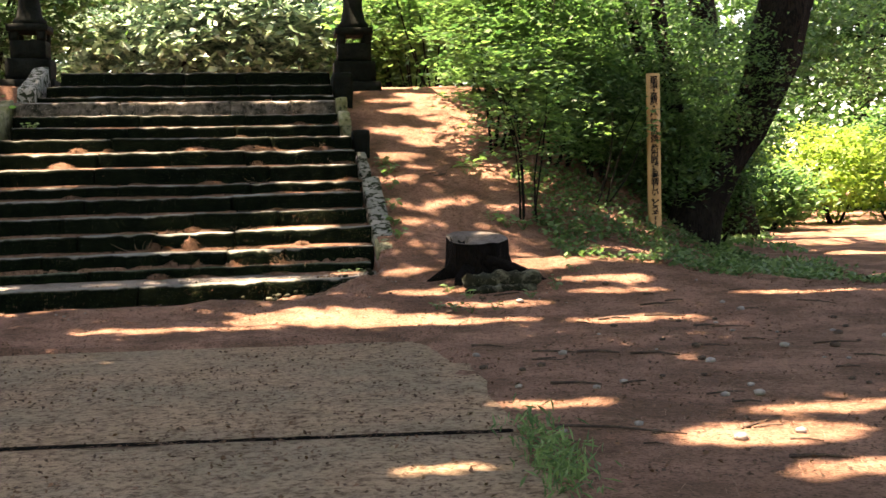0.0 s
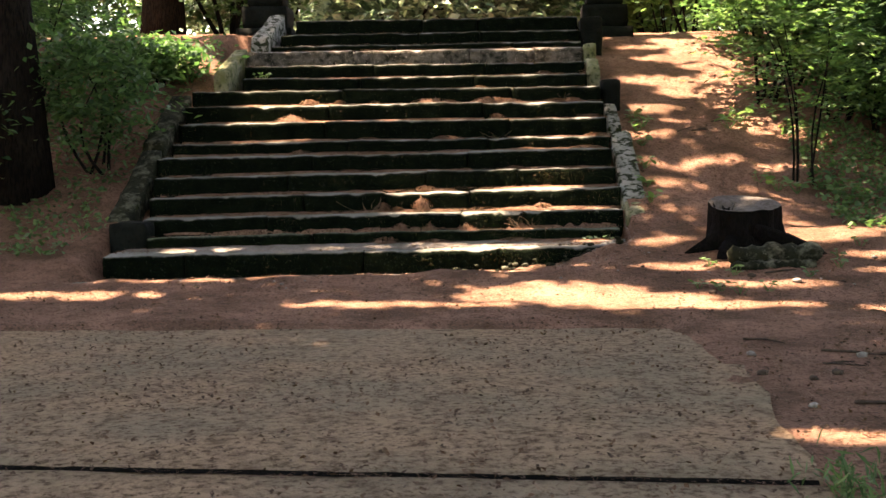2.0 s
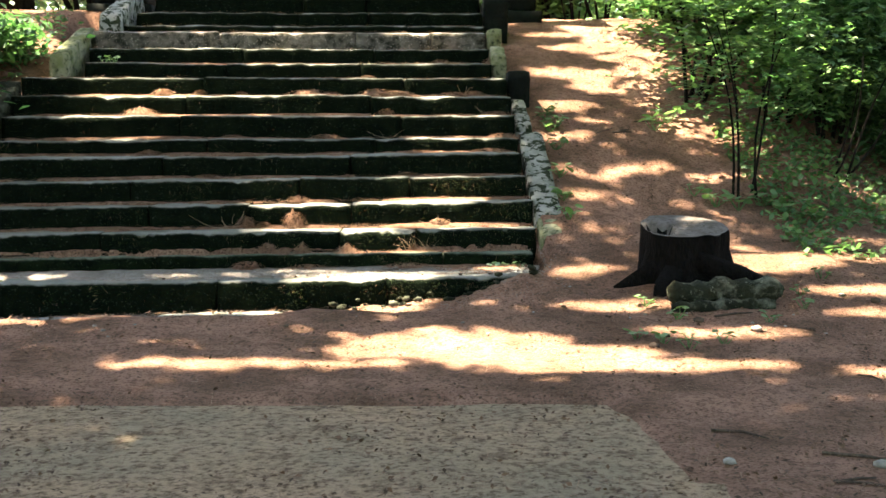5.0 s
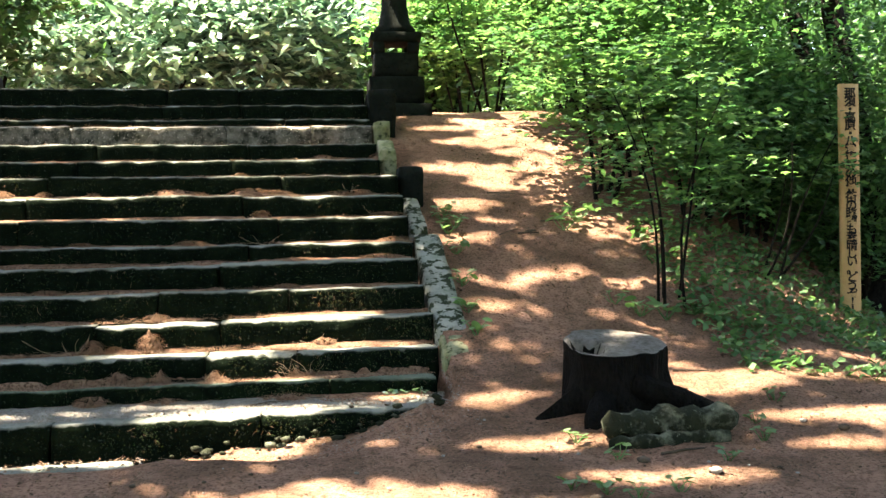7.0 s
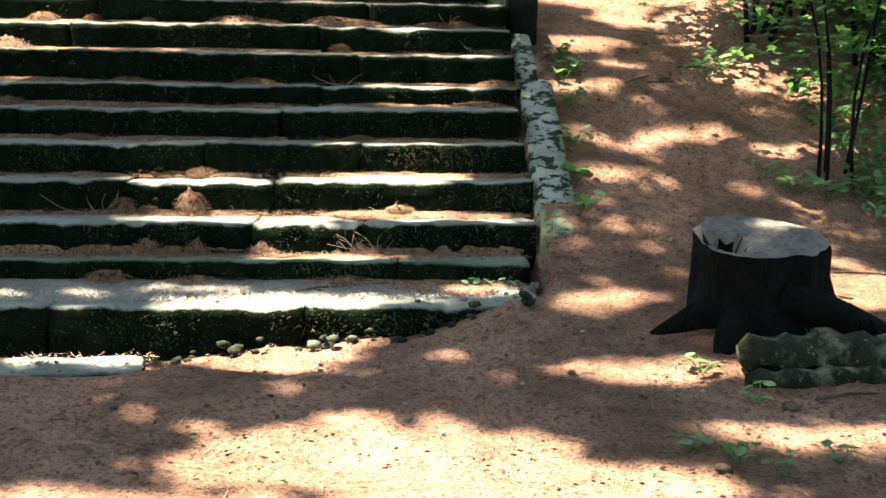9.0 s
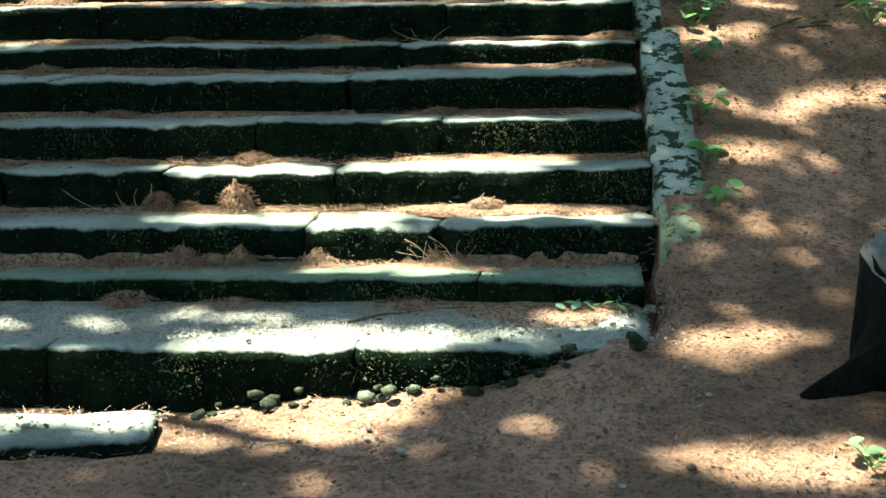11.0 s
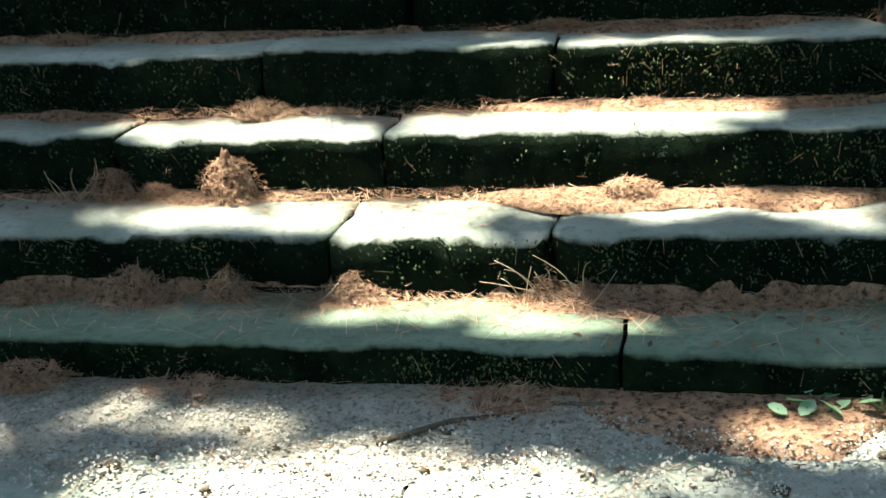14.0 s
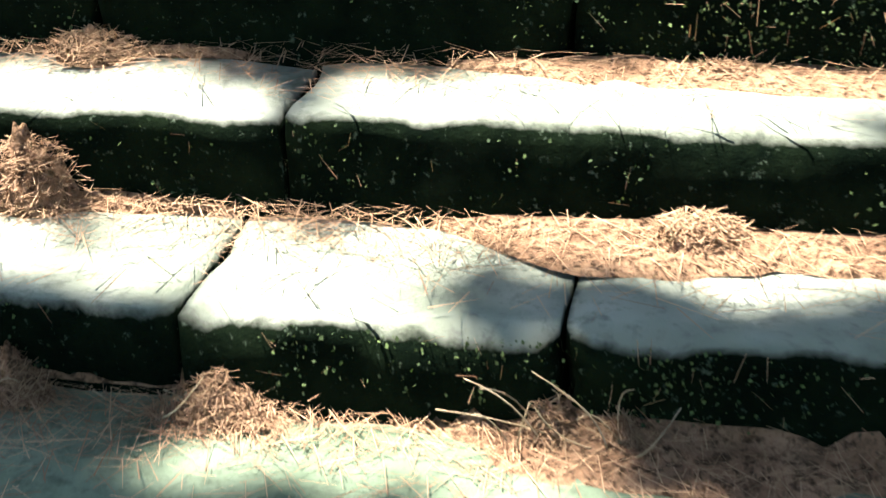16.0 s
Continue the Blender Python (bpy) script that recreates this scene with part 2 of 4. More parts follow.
def stone(name, x0, x1, y0, y1, z0, z1, material, parent=None, label="", cell=0.06, wear=0.012, edge=0.025, lift=None, seed=0.0):
    """A hewn block with rounded, worn edges. lift(x, y) raises its top and foot."""
    nx, ny, nz = (max(2, int(round((b - a) / cell))) for a, b in ((x0, x1), (y0, y1), (z0, z1)))
    nx, ny, nz = min(nx, 40), min(ny, 14), min(nz, 8)
    index, verts, faces = {}, [], []
    c = Vector(((x0 + x1) / 2, (y0 + y1) / 2, (z0 + z1) / 2))
    h = Vector(((x1 - x0) / 2, (y1 - y0) / 2, (z1 - z0) / 2))

    def corner(i, j, k):
        key = (i, j, k)
        if key not in index:
            def spread(i, n):
                u = -1 + 2 * i / n
                return u
            p = Vector((h.x * spread(i, nx), h.y * spread(j, ny), h.z * spread(k, nz)))
            inner = Vector([max(-hh + edge, min(hh - edge, pp)) for pp, hh in zip(p, h)])
            d = p - inner
            if d.length > 1e-6:
                p = inner + d.normalized() * min(edge, d.length)
            q = c + p
            s = Vector((q.x * 5 + seed, q.y * 5 + seed * 1.7, q.z * 5))
            chip = max(0.0, noise.noise(s * 1.3 + Vector((9, 2, 5))) - 0.15) * (2.2 if d.length > edge * 1.1 else 0.4)
            q += noise.noise_vector(s) * wear - (p.normalized() * chip * wear * 2.0)
            if lift:
                q.z += lift(q.x, q.y)
            index[key] = len(verts)
            verts.append(q)
        return index[key]

    for axis, n1, n2, n0 in ((0, ny, nz, nx), (1, nx, nz, ny), (2, nx, ny, nz)):
        for side in (0, n0):
            for u in range(n1):
                for v in range(n2):
                    def at(a, b):
                        return corner(*((side, a, b) if axis == 0 else (a, side, b) if axis == 1 else (a, b, side)))
                    f = [at(u, v), at(u + 1, v), at(u + 1, v + 1), at(u, v + 1)]
                    flip = (side == 0) != (axis == 1)
                    faces.append(f[::-1] if flip else f)
    return mesh_object(name, verts, faces, material, parent, label)


# ---- the lie of the land ----
HILL_R = ((-30, -0.75), (-13, -0.24), (-8.5, -0.1), (-6, -0.09), (-3.4, -0.05), (-2.6, 0.03), (-1.9, 0.12), (-1.2, 0.26), (-0.2, 0.46), (0.5, 0.71), (1.75, 1.24), (2.5, 1.52),
          (3.6, 1.98), (5.0, 2.48), (6.2, 2.76), (8.0, 2.95), (14, 3.1), (900, 3.1))
HILL_L = ((-30, -0.75), (-13, -0.24), (-8.5, -0.1), (-4, -0.08), (-1.5, 0.04), (-0.8, 0.22), (0.3, 0.54), (1.5, 1.1), (3.0, 1.85), (5.0, 2.7), (7.0, 2.95), (14, 3.1), (900, 3.1))
STEPS = (  # nosing y, tread z, left end, right end
    (-1.0, 0.235, -4.70, -0.04), (-0.46, 0.362, -4.46, -0.04), (-0.04, 0.514, -4.62, 0.03), (0.305, 0.708, -4.66, 0.03),
    (0.58, 0.903, -4.70, 0.0), (0.91, 1.09, -4.74, -0.01), (1.39, 1.23, -4.73, 0.0), (1.71, 1.442, -4.72, 0.0),
    (2.0, 1.636, -4.72, -0.01), (2.355, 1.822, -4.73, -0.02), (2.85, 1.995, -4.25, -0.13), (3.25, 2.17, -4.30, -0.14),
    (3.65, 2.38, -4.36, -0.15), (4.20, 2.50, -4.15, -0.13), (4.60, 2.685, -4.10, -0.13), (5.00, 2.91, -3.97, -0.13))


def along(table, y):
    return float(np.interp(y, [a for a, _ in table], [b for _, b in table]))


def blend(a, b, v):
    v = min(1.0, max(0.0, (v - a) / (b - a)))
    return v * v * (3 - 2 * v)


def land(x, y, fine=True):
    right, left = along(HILL_R, y), along(HILL_L, y)
    low = min(0.06 + 0.012 * max(0.0, y), right) if y > -3 else right
    fall = blend(2.2 + 0.32 * max(0, y - 0.5), 4.8 + 0.3 * max(0, y - 0.5), x)
    far_back = blend(30, 60, y)
    fall *= 1 - far_back * 0.6
    r = right * (1 - fall) + min(low, right) * fall
    z = r if x > 0.2 else left if x < -4.9 else left + (r - left) * (x + 4.9) / 5.1
    if -4.85 < x < (-0.02 if y < -0.1 else 0.06) and y > -1.75:
        if y < -0.85:
            z = min(z, -0.03 + 0.06 * blend(-2.0, -1.1, x) + 0.2 * blend(-1.0, 0.0, x) * blend(-2.2, -0.9, y)
                    + 0.08 * max(0.0, 0.3 + noise.noise(Vector((x * 2.6, 4, 1)))) * blend(-1.3, -1.05, y) * blend(-1.9, -1.3, x))
        elif y < 5.25:
            z = min(z, along(tuple((s[0], s[1]) for s in STEPS), y) - 0.42)
    if fine:
        z += 0.045 * noise.noise(Vector((x * 1.3, y * 1.3, 0))) * blend(-6, -1, y) + 0.024 * noise.noise(Vector((x * 4, y * 4, 3))) * blend(-9, -2, y)
    return z

# ---- ground sheet ----
xs = np.concatenate([[-700, -300, -120, -60, -35, -22], np.arange(-15, 17.01, 0.13), [21, 27, 36, 60, 120, 300, 700]])
ys = np.concatenate([[-700, -300, -120, -60, -35, -22], np.arange(-17, 9.01, 0.13), np.arange(9.5, 24.1, 0.6), [28, 36, 60, 120, 300, 700]])
gv = [(x, y, land(x, y) - (0.05 if (x < 0.05 + 0.07 * (y + 3.85) and y < -3.7) else 0.0)) for y in ys for x in xs]
nxs = len(xs)
gf = [[j * nxs + i, j * nxs + i + 1, (j + 1) * nxs + i + 1, (j + 1) * nxs + i] for j in range(len(ys) - 1) for i in range(nxs - 1)]
tagged(mesh_object("ground", gv, gf, M_SOIL), "reddish brown soil strewn with dry pine needles", "ground", kind="structure")

# ---- concrete pavement: slabs with a joint, crumbling edge ----
pavement = thing("pavement", "weathered concrete pavement dusted with brown needles", "pavement", kind="structure")


def slab(y0, y1, skew0, skew1, seed):
    """One pavement slab with an uneven outer edge."""
    verts, faces, m, n = [], [], 60, 24
    for i in range(m + 1):
        u = i / m
        for j in range(n + 1):
            v = j / n
            edge = 0.27 + 0.07 * (y0 + (y1 - y0) * v + 3.85) + 0.05 * noise.noise(Vector((v * (y1 - y0) * 1.6, seed, 0))) + 0.03 * noise.noise(Vector((v * (y1 - y0) * 7, seed, 4)))
            x = -6.3 + (6.3 + edge) * (1 - (1 - u) ** 1.4)
            a = y0 + skew0 * (x + 1.2) + 0.02 * noise.noise(Vector((x * 3, y0, 1)))
            b = y1 + skew1 * (x + 1.2) + 0.02 * noise.noise(Vector((x * 3, y1, 1))) + (0.25 * noise.noise(Vector((x * 0.7, 7, 2))) if y1 > -5 else 0)
            y = a + (b - a) * v
            z = along(HILL_R, min(y, -6.0)) + 0.012 + 0.006 * noise.noise(Vector((x * 2, y * 2, 5))) - 0.02 * blend(-4.3, -3.3, y)
            verts.append((x, y, z))
    for i in range(m):
        for j in range(n):
            a = i * (n + 1) + j
            faces.append([a, a + n + 1, a + n + 2, a + 1])
    top = len(verts)
    rim = [i * (n + 1) for i in range(m + 1)] + [m * (n + 1) + j for j in range(1, n + 1)] + [i * (n + 1) + n for i in range(m - 1, -1, -1)] + [j for j in range(n - 1, 0, -1)]
    for r in rim:
        x, y, z = verts[r]
        verts.append((x, y, z - 0.1))
    for k in range(len(rim)):
        l = (k + 1) % len(rim)
        faces.append([rim[k], rim[l], top + l, top + k][::-1])
    return mesh_object("slab", verts, faces, M_PAVE, pavement)


slab(-7.405, -3.35, -0.06, -0.05, 1.0)
slab(-11.5, -7.455, -0.1, -0.06, 2.0)
slab(-16.5, -11.515, 0, -0.1, 3.0)

jv, jf = [], []
for i in range(181):
    x = -6.25 + 6.25 * i / 180
    y = -7.43 - 0.06 * (x + 1.2) + 0.012 * noise.noise(Vector((x * 4, 2, 2)))
    w = 0.011 + 0.009 * noise.noise(Vector((x * 2.5, 8, 1)))
    jv += [(x, y - w - 0.008, -0.085), (x, y, -0.072 + 0.006 * noise.noise(Vector((x * 9, 1, 1)))), (x, y + w + 0.008, -0.085)]
    if i:
        a = 3 * (i - 1)
        jf += [[a, a + 3, a + 4, a + 1], [a + 1, a + 4, a + 5, a + 2]]
mesh_object("joint", jv, jf, M_STUMP, pavement, "dark dirt-filled joint")

# ---- stone steps ----
JOINTS = {2: (-3.4, -1.53, -0.93), 3: (-3.1, -2.3, -1.46), 1: (-2.9, -0.73), 0: (-3.95, -2.35, -1.15), 4: (-3.3, -1.9, -0.98), 12: (-3.0, -1.55, -0.75)}


def sag(x, y):
    sunk = 0.04 * (y + 0.46) / 0.42 if -0.46 < y < -0.045 else 0.0
    return -sunk + 0.012 * (x + 1.3) * (1 - blend(0.6, 2.4, y)) + 0.012 * noise.noise(Vector((x * 0.8, y * 3, 2)))


for k, (y, z, xl, xr) in enumerate(STEPS):
    step = thing("stone_step", "worn grey stone step with mossy riser painted dark for shade" if k < 13 else "dark grey stone step near the top of the stairs",
                 "step", "flight of stone steps")
    cuts = JOINTS.get(k) or tuple(xl + (xr - xl) * (i + 0.5 * rng.random()) / 3.1 for i in range(1, 3))
    cuts = [xl, *cuts, xr]
    deep = (STEPS[k + 1][0] if k < 15 else y + 1.0) - y + 0.12
    foot = STEPS[k - 1][1] - 0.12 if k else -0.15
    for a, b in zip(cuts, cuts[1:]):
        dz, dy = rng.normal(0, 0.004), rng.normal(0, 0.006)
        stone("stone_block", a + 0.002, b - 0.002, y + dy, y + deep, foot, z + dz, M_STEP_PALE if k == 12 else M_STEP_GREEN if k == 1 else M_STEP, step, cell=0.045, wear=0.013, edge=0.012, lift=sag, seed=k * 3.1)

kerb = thing("kerb", "low flush kerb of pale stone slabs before the stairs", "kerb", kind="structure", at=(-1.8, -1.42, 0.0))
for a, b in ((-4.75, -3.75), (-3.75, -2.7), (-2.7, -1.8)):
    stone("stone_block", a + 0.008, b - 0.008, -1.42, -1.1, -0.2, 0.028, M_STEP, kerb, cell=0.06, wear=0.012, edge=0.03, seed=b)
kerb.rotation_euler = (0, 0, 0.19)


# ---- cheek stones beside the stairs ----
def slope_stone(label, x0, x1, y0, y1, za, zb, drop, material, group="stones flanking the stairs", seed=0.0):
    t = thing("cheek_stone", label, "stone block", group)
    stone("stone_block", x0, x1, y0, y1, -drop, 0.0, material, t, cell=0.06, wear=0.014, edge=0.03, seed=seed,
          lift=lambda x, y: za + (zb - za) * (y - y0) / (y1 - y0))
    return t


slope_stone("sloping lichen-spotted grey stone beside the steps", 0.03, 0.26, 0.18, 1.72, 0.62, 1.31, 0.5, M_CHEEK, seed=1)
slope_stone("yellow-green mossy foot stone of the stair cheek", 0.04, 0.262, -0.2, 0.17, 0.47, 0.61, 0.4, M_LICHEN, seed=2)
slope_stone("grey upper cheek stone beside the steps", 0.01, 0.165, 1.75, 2.52, 1.36, 1.64, 0.4, M_CHEEK, seed=3)
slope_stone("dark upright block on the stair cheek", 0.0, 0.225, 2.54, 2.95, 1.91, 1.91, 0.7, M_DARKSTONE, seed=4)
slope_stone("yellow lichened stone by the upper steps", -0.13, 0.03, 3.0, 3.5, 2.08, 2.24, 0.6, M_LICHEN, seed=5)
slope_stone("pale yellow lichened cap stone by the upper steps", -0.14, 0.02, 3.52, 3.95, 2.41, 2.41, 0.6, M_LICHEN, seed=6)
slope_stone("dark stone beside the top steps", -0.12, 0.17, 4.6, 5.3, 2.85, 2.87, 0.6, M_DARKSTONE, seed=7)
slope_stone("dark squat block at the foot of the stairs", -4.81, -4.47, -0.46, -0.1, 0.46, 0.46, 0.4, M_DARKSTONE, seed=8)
# these two take the dark log colour to imitate the shadow over them
slope_stone("sloping stone on the shaded stair side, coloured dark for the shade", -4.98, -4.75, -0.05, 1.2, 0.45, 1.16, 0.5, M_MOSSWOOD, seed=9)
slope_stone("block on the shaded stair side, coloured dark for the shade", -5.0, -4.76, 1.25, 2.5, 1.22, 1.8, 0.6, M_MOSSWOOD, seed=10)
slope_stone("pale lichened stone beside the upper steps", -4.56, -4.38, 2.7, 3.9, 2.06, 2.45, 0.6, M_LICHEN, seed=11)
slope_stone("grey stone beside the top steps", -4.38, -4.16, 4.0, 5.4, 2.58, 3.05, 0.6, M_CHEEK, seed=12)


# ---- stone lanterns at the head of the stairs ----
def lantern(x, y, z):
    t = thing("stone_lantern", "tall dark stone lantern standing at the head of the stairs", "stone lantern", "pair of stone lanterns", at=(x, y, z))

    def piece(name, w, a, b, wt=None):
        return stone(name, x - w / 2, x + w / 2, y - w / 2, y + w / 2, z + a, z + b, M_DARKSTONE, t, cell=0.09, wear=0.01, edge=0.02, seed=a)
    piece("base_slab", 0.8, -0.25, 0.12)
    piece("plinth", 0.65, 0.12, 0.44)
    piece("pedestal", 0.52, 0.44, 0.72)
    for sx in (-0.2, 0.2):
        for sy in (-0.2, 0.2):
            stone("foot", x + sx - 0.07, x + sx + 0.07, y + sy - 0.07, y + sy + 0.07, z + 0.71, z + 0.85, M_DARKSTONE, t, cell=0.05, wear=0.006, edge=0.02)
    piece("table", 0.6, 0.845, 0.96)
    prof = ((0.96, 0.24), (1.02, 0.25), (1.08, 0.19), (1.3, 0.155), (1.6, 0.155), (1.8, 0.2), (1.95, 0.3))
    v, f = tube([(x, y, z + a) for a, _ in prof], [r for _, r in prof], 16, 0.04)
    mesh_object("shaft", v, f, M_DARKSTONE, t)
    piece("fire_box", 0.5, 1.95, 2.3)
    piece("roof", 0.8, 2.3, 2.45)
    return t


lantern(0.31, 6.25, 2.74)
lantern(-4.58, 6.25, 2.8)

# ---- stump and rotten log ----
stump = thing("tree_stump", "dark sawn tree stump with flaring roots on the slope", "tree stump")
CX, CY, CZ = 0.945, -1.08, 0.2
sv, sf, SEG = [], [], 56
levels = ((-0.06, 1.6), (0.02, 1.42), (0.09, 1.22), (0.17, 1.08), (0.25, 1.0), (0.33, 1.0), (0.4, 0.99), (0.425, 0.95))


def stump_top(x, y):
    """Height of the sawn top: it rises towards the back and has sunk into a rotten hollow on one side."""
    u, v = (x - CX) / 0.3, (y - CY) / 0.3
    hollow = math.exp(-(((u + 0.6) / 0.26) ** 4 + ((v + 0.2) / 0.34) ** 4))
    hollow *= 1 - blend(0.72, 0.95, math.hypot(u, v))
    return 0.41 + 0.06 * v - 0.26 * hollow + 0.02 * math.exp(-(((u + 0.75) / 0.3) ** 2 + ((v - 0.45) / 0.3) ** 2)) + 0.012 * noise.noise(Vector((x * 9, y * 9, 1)))


for li, (dz, grow) in enumerate(levels):
    for q in range(SEG):
        a = 2 * math.pi * q / SEG
        lobes = 1 + max(0.0, grow - 0.98) * 0.8 * (0.5 + 0.5 * math.cos(5 * a + 0.8)) + 0.05 * math.cos(3 * a + 1)
        r = 0.3 * grow ** 0.25 * lobes * (1 + 0.12 * noise.noise(Vector((math.cos(a) * 2.2, math.sin(a) * 2.2, dz * 2))) + 0.05 * noise.noise(Vector((math.cos(a) * 9, math.sin(a) * 9, dz * 3))))
        x, y = CX + r * math.cos(a), CY + r * math.sin(a)
        z = dz if li < 5 else dz + (stump_top(CX + (x - CX) * 0.96, CY + (y - CY) * 0.96) - 0.425) * (0.4 if li == 5 else 0.8 if li == 6 else 1)
        sv.append((x, y, CZ + z))
for li in range(len(levels) - 1):
    for q in range(SEG):
        t2 = (q + 1) % SEG
        sf.append([li * SEG + q, li * SEG + t2, (li + 1) * SEG + t2, (li + 1) * SEG + q])
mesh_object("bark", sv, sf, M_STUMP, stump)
top = sv[-SEG:]
cv = [(CX, CY, CZ + stump_top(CX, CY))]
RINGS = (0.12, 0.25, 0.38, 0.5, 0.62, 0.74, 0.86, 0.95, 1.0)
for ring in RINGS:
    for p in top:
        x, y = CX + (p[0] - CX) * ring, CY + (p[1] - CY) * ring
        cv.append((x, y, p[2] + 0.002 if ring == 1.0 else CZ + stump_top(x, y) + 0.002))
cf = [[0, 1 + q, 1 + (q + 1) % SEG] for q in range(SEG)]
for k in range(len(RINGS) - 1):
    for q in range(SEG):
        t2 = (q + 1) % SEG
        cf.append([1 + k * SEG + q, 1 + (k + 1) * SEG + q, 1 + (k + 1) * SEG + t2, 1 + k * SEG + t2])
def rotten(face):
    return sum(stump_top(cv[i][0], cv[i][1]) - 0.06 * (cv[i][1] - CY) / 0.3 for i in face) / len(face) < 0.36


outer = [f for f in cf if not rotten(f)]
kept = sorted({i for f in outer for i in f})
mesh_object("cut_face", [cv[i] for i in kept], [[kept.index(i) for i in f] for f in outer], M_CUT, stump, "grey weathered sawn wood")
# faces in the hollow go near black, painting the shade inside it
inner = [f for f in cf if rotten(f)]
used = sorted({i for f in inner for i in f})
mesh_object("shaded_hollow", [cv[i] for i in used], [[used.index(i) for i in f] for f in inner], M_STUMP, stump, "rotten hollow in the cut, blackened for its shade")
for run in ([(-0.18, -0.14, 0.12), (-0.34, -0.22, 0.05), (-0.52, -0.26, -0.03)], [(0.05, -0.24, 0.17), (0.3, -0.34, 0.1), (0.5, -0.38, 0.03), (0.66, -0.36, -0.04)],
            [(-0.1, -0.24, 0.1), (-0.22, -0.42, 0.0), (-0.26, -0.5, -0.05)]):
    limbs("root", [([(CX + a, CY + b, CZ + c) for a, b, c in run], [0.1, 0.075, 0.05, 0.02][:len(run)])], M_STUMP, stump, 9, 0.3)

log = thing("rotten_log", "short mossy rotten log lying by the stump", "log")
lp = [(0.7 + 0.74 * i / 16, -1.76 - 0.04 * i / 16, 0.215 + 0.03 * i / 16 + 0.008 * math.sin(i)) for i in range(17)]
v, f = tube(lp, [0.075 + 0.014 * math.sin(i * 1.9) - 0.03 * (i in (0, 16)) for i in range(17)], 16, 0.35)
mesh_object("bark", v, f, M_MOSSWOOD, log)
lp = [(0.7 + 0.68 * i / 12, -1.87 - 0.03 * math.sin(i * 0.5), 0.135 + 0.02 * i / 12) for i in range(13)]
v, f = tube(lp, [0.05 + 0.012 * math.sin(i * 2.3) - 0.025 * (i in (0, 12)) for i in range(13)], 12, 0.4)
mesh_object("broken_slab", v, f, M_MOSSWOOD, log)

# ---- signpost ----
sign = thing("signpost", "pale wooden signpost with black brushed vertical lettering", "signpost", at=(3.497, 1.07, 0.45))
BW = 0.158
stone("board", 3.497 - BW / 2, 3.497 + BW / 2, 1.07, 1.125, 0.2, 2.45, M_BOARD, sign, cell=0.1, wear=0.002, edge=0.006)
TEXT = "那須・高原・八溝連峰の他市街の眺望も素晴しい。どうぞ!!"
z = 2.365
pitch = 1.79 / len(TEXT)
for ch in TEXT:
    cu = bpy.data.curves.new("letter", "FONT")
    cu.body, cu.size, cu.extrude, cu.align_x, cu.align_y = ch, 0.098, 0.001, "CENTER", "CENTER"
    cu.offset = 0.0022
    cu.materials.append(M_INK)
    ob = new("letter", cu)
    bpy.context.view_layer.update()
    me = bpy.data.meshes.new_from_object(ob.evaluated_get(bpy.context.evaluated_depsgraph_get()))
    bpy.data.objects.remove(ob)
    ob = new("letter", me)
    ob.parent = sign
    ob.matrix_parent_inverse = Matrix.Translation(-sign.location)
    ob.matrix_basis = pose(3.497, 1.063, z, 90, 0, 0)
    z -= pitch

# ---- trees and shrubs ----
def clumps(n, centre, radii, shell=0.0):
    p = rng.normal(0, 1, (n, 3))
    p /= np.linalg.norm(p, axis=1)[:, None]
    r = rng.uniform(shell, 1, n) ** (1 / 2.2)
    return np.asarray(centre) + p * r[:, None] * np.asarray(radii)


def sprays(points, per, spread, thick, jitter=0.4):
    """Leaves in flat tiers about each clump."""
    n = len(points)
    c = np.repeat(points, per, axis=0)
    s = np.repeat(rng.uniform(1 - jitter, 1 + jitter, n), per)[:, None]
    off = rng.normal(0, 1, (n * per, 3)) * (spread, spread, thick)
    return c + off * s


def crown(name, parent, centre, radii, n, per, spread, thick, size, material, shape=OVAL, faces=OVAL_F, tilt=0.45, shell=0.2, wide=1.0, keep=None):
    p = sprays(clumps(n, centre, radii, shell), per, spread, thick)
    if keep is not None:
        p = p[keep(p)]
    s = rng.uniform(0.65, 1.3, len(p)) * size
    return leaves(name, p, s, material, parent, shape, faces, tilt, wide=wide)


def stem(a, b, r0, r1, bend=0.1, n=6):
    a, b = Vector(a), Vector(b)
    w = Vector(rng.normal(0, 1, 3)) * bend
    pts = [a.lerp(b, i / n) + w * math.sin(math.pi * i / n) for i in range(n + 1)]
    return pts, [r0 + (r1 - r0) * i / n for i in range(n + 1)]


def shrub(label, base, height, radii, stems, n, per, spread, thick, size, material, shape=OVAL, faces=OVAL_F, tilt=0.45, group="", lift=0.62, name="shrub", lean=(0, 0), wide=1.0, r0=0.02):
    x, y = base
    z = land(x, y) - 0.05
    t = thing(name, label, "shrub", group, at=(x, y, z))
    cx, cy, cz = x + lean[0], y + lean[1], z + height * lift
    for i in range(stems):
        a = 2 * math.pi * i / stems + rng.uniform(0, 1)
        end = (cx + radii[0] * 0.6 * math.cos(a), cy + radii[1] * 0.6 * math.sin(a), cz + radii[2] * rng.uniform(-0.1, 0.7))
        limbs("stem", [stem((x + 0.1 * math.cos(a), y + 0.1 * math.sin(a), z), end, r0, r0 * 0.3, 0.12)], M_BARK, t, 6)
    crown("leaves", t, (cx, cy, cz), radii, n, per, spread, thick, size, material, shape, faces, tilt, wide=wide)
    return t


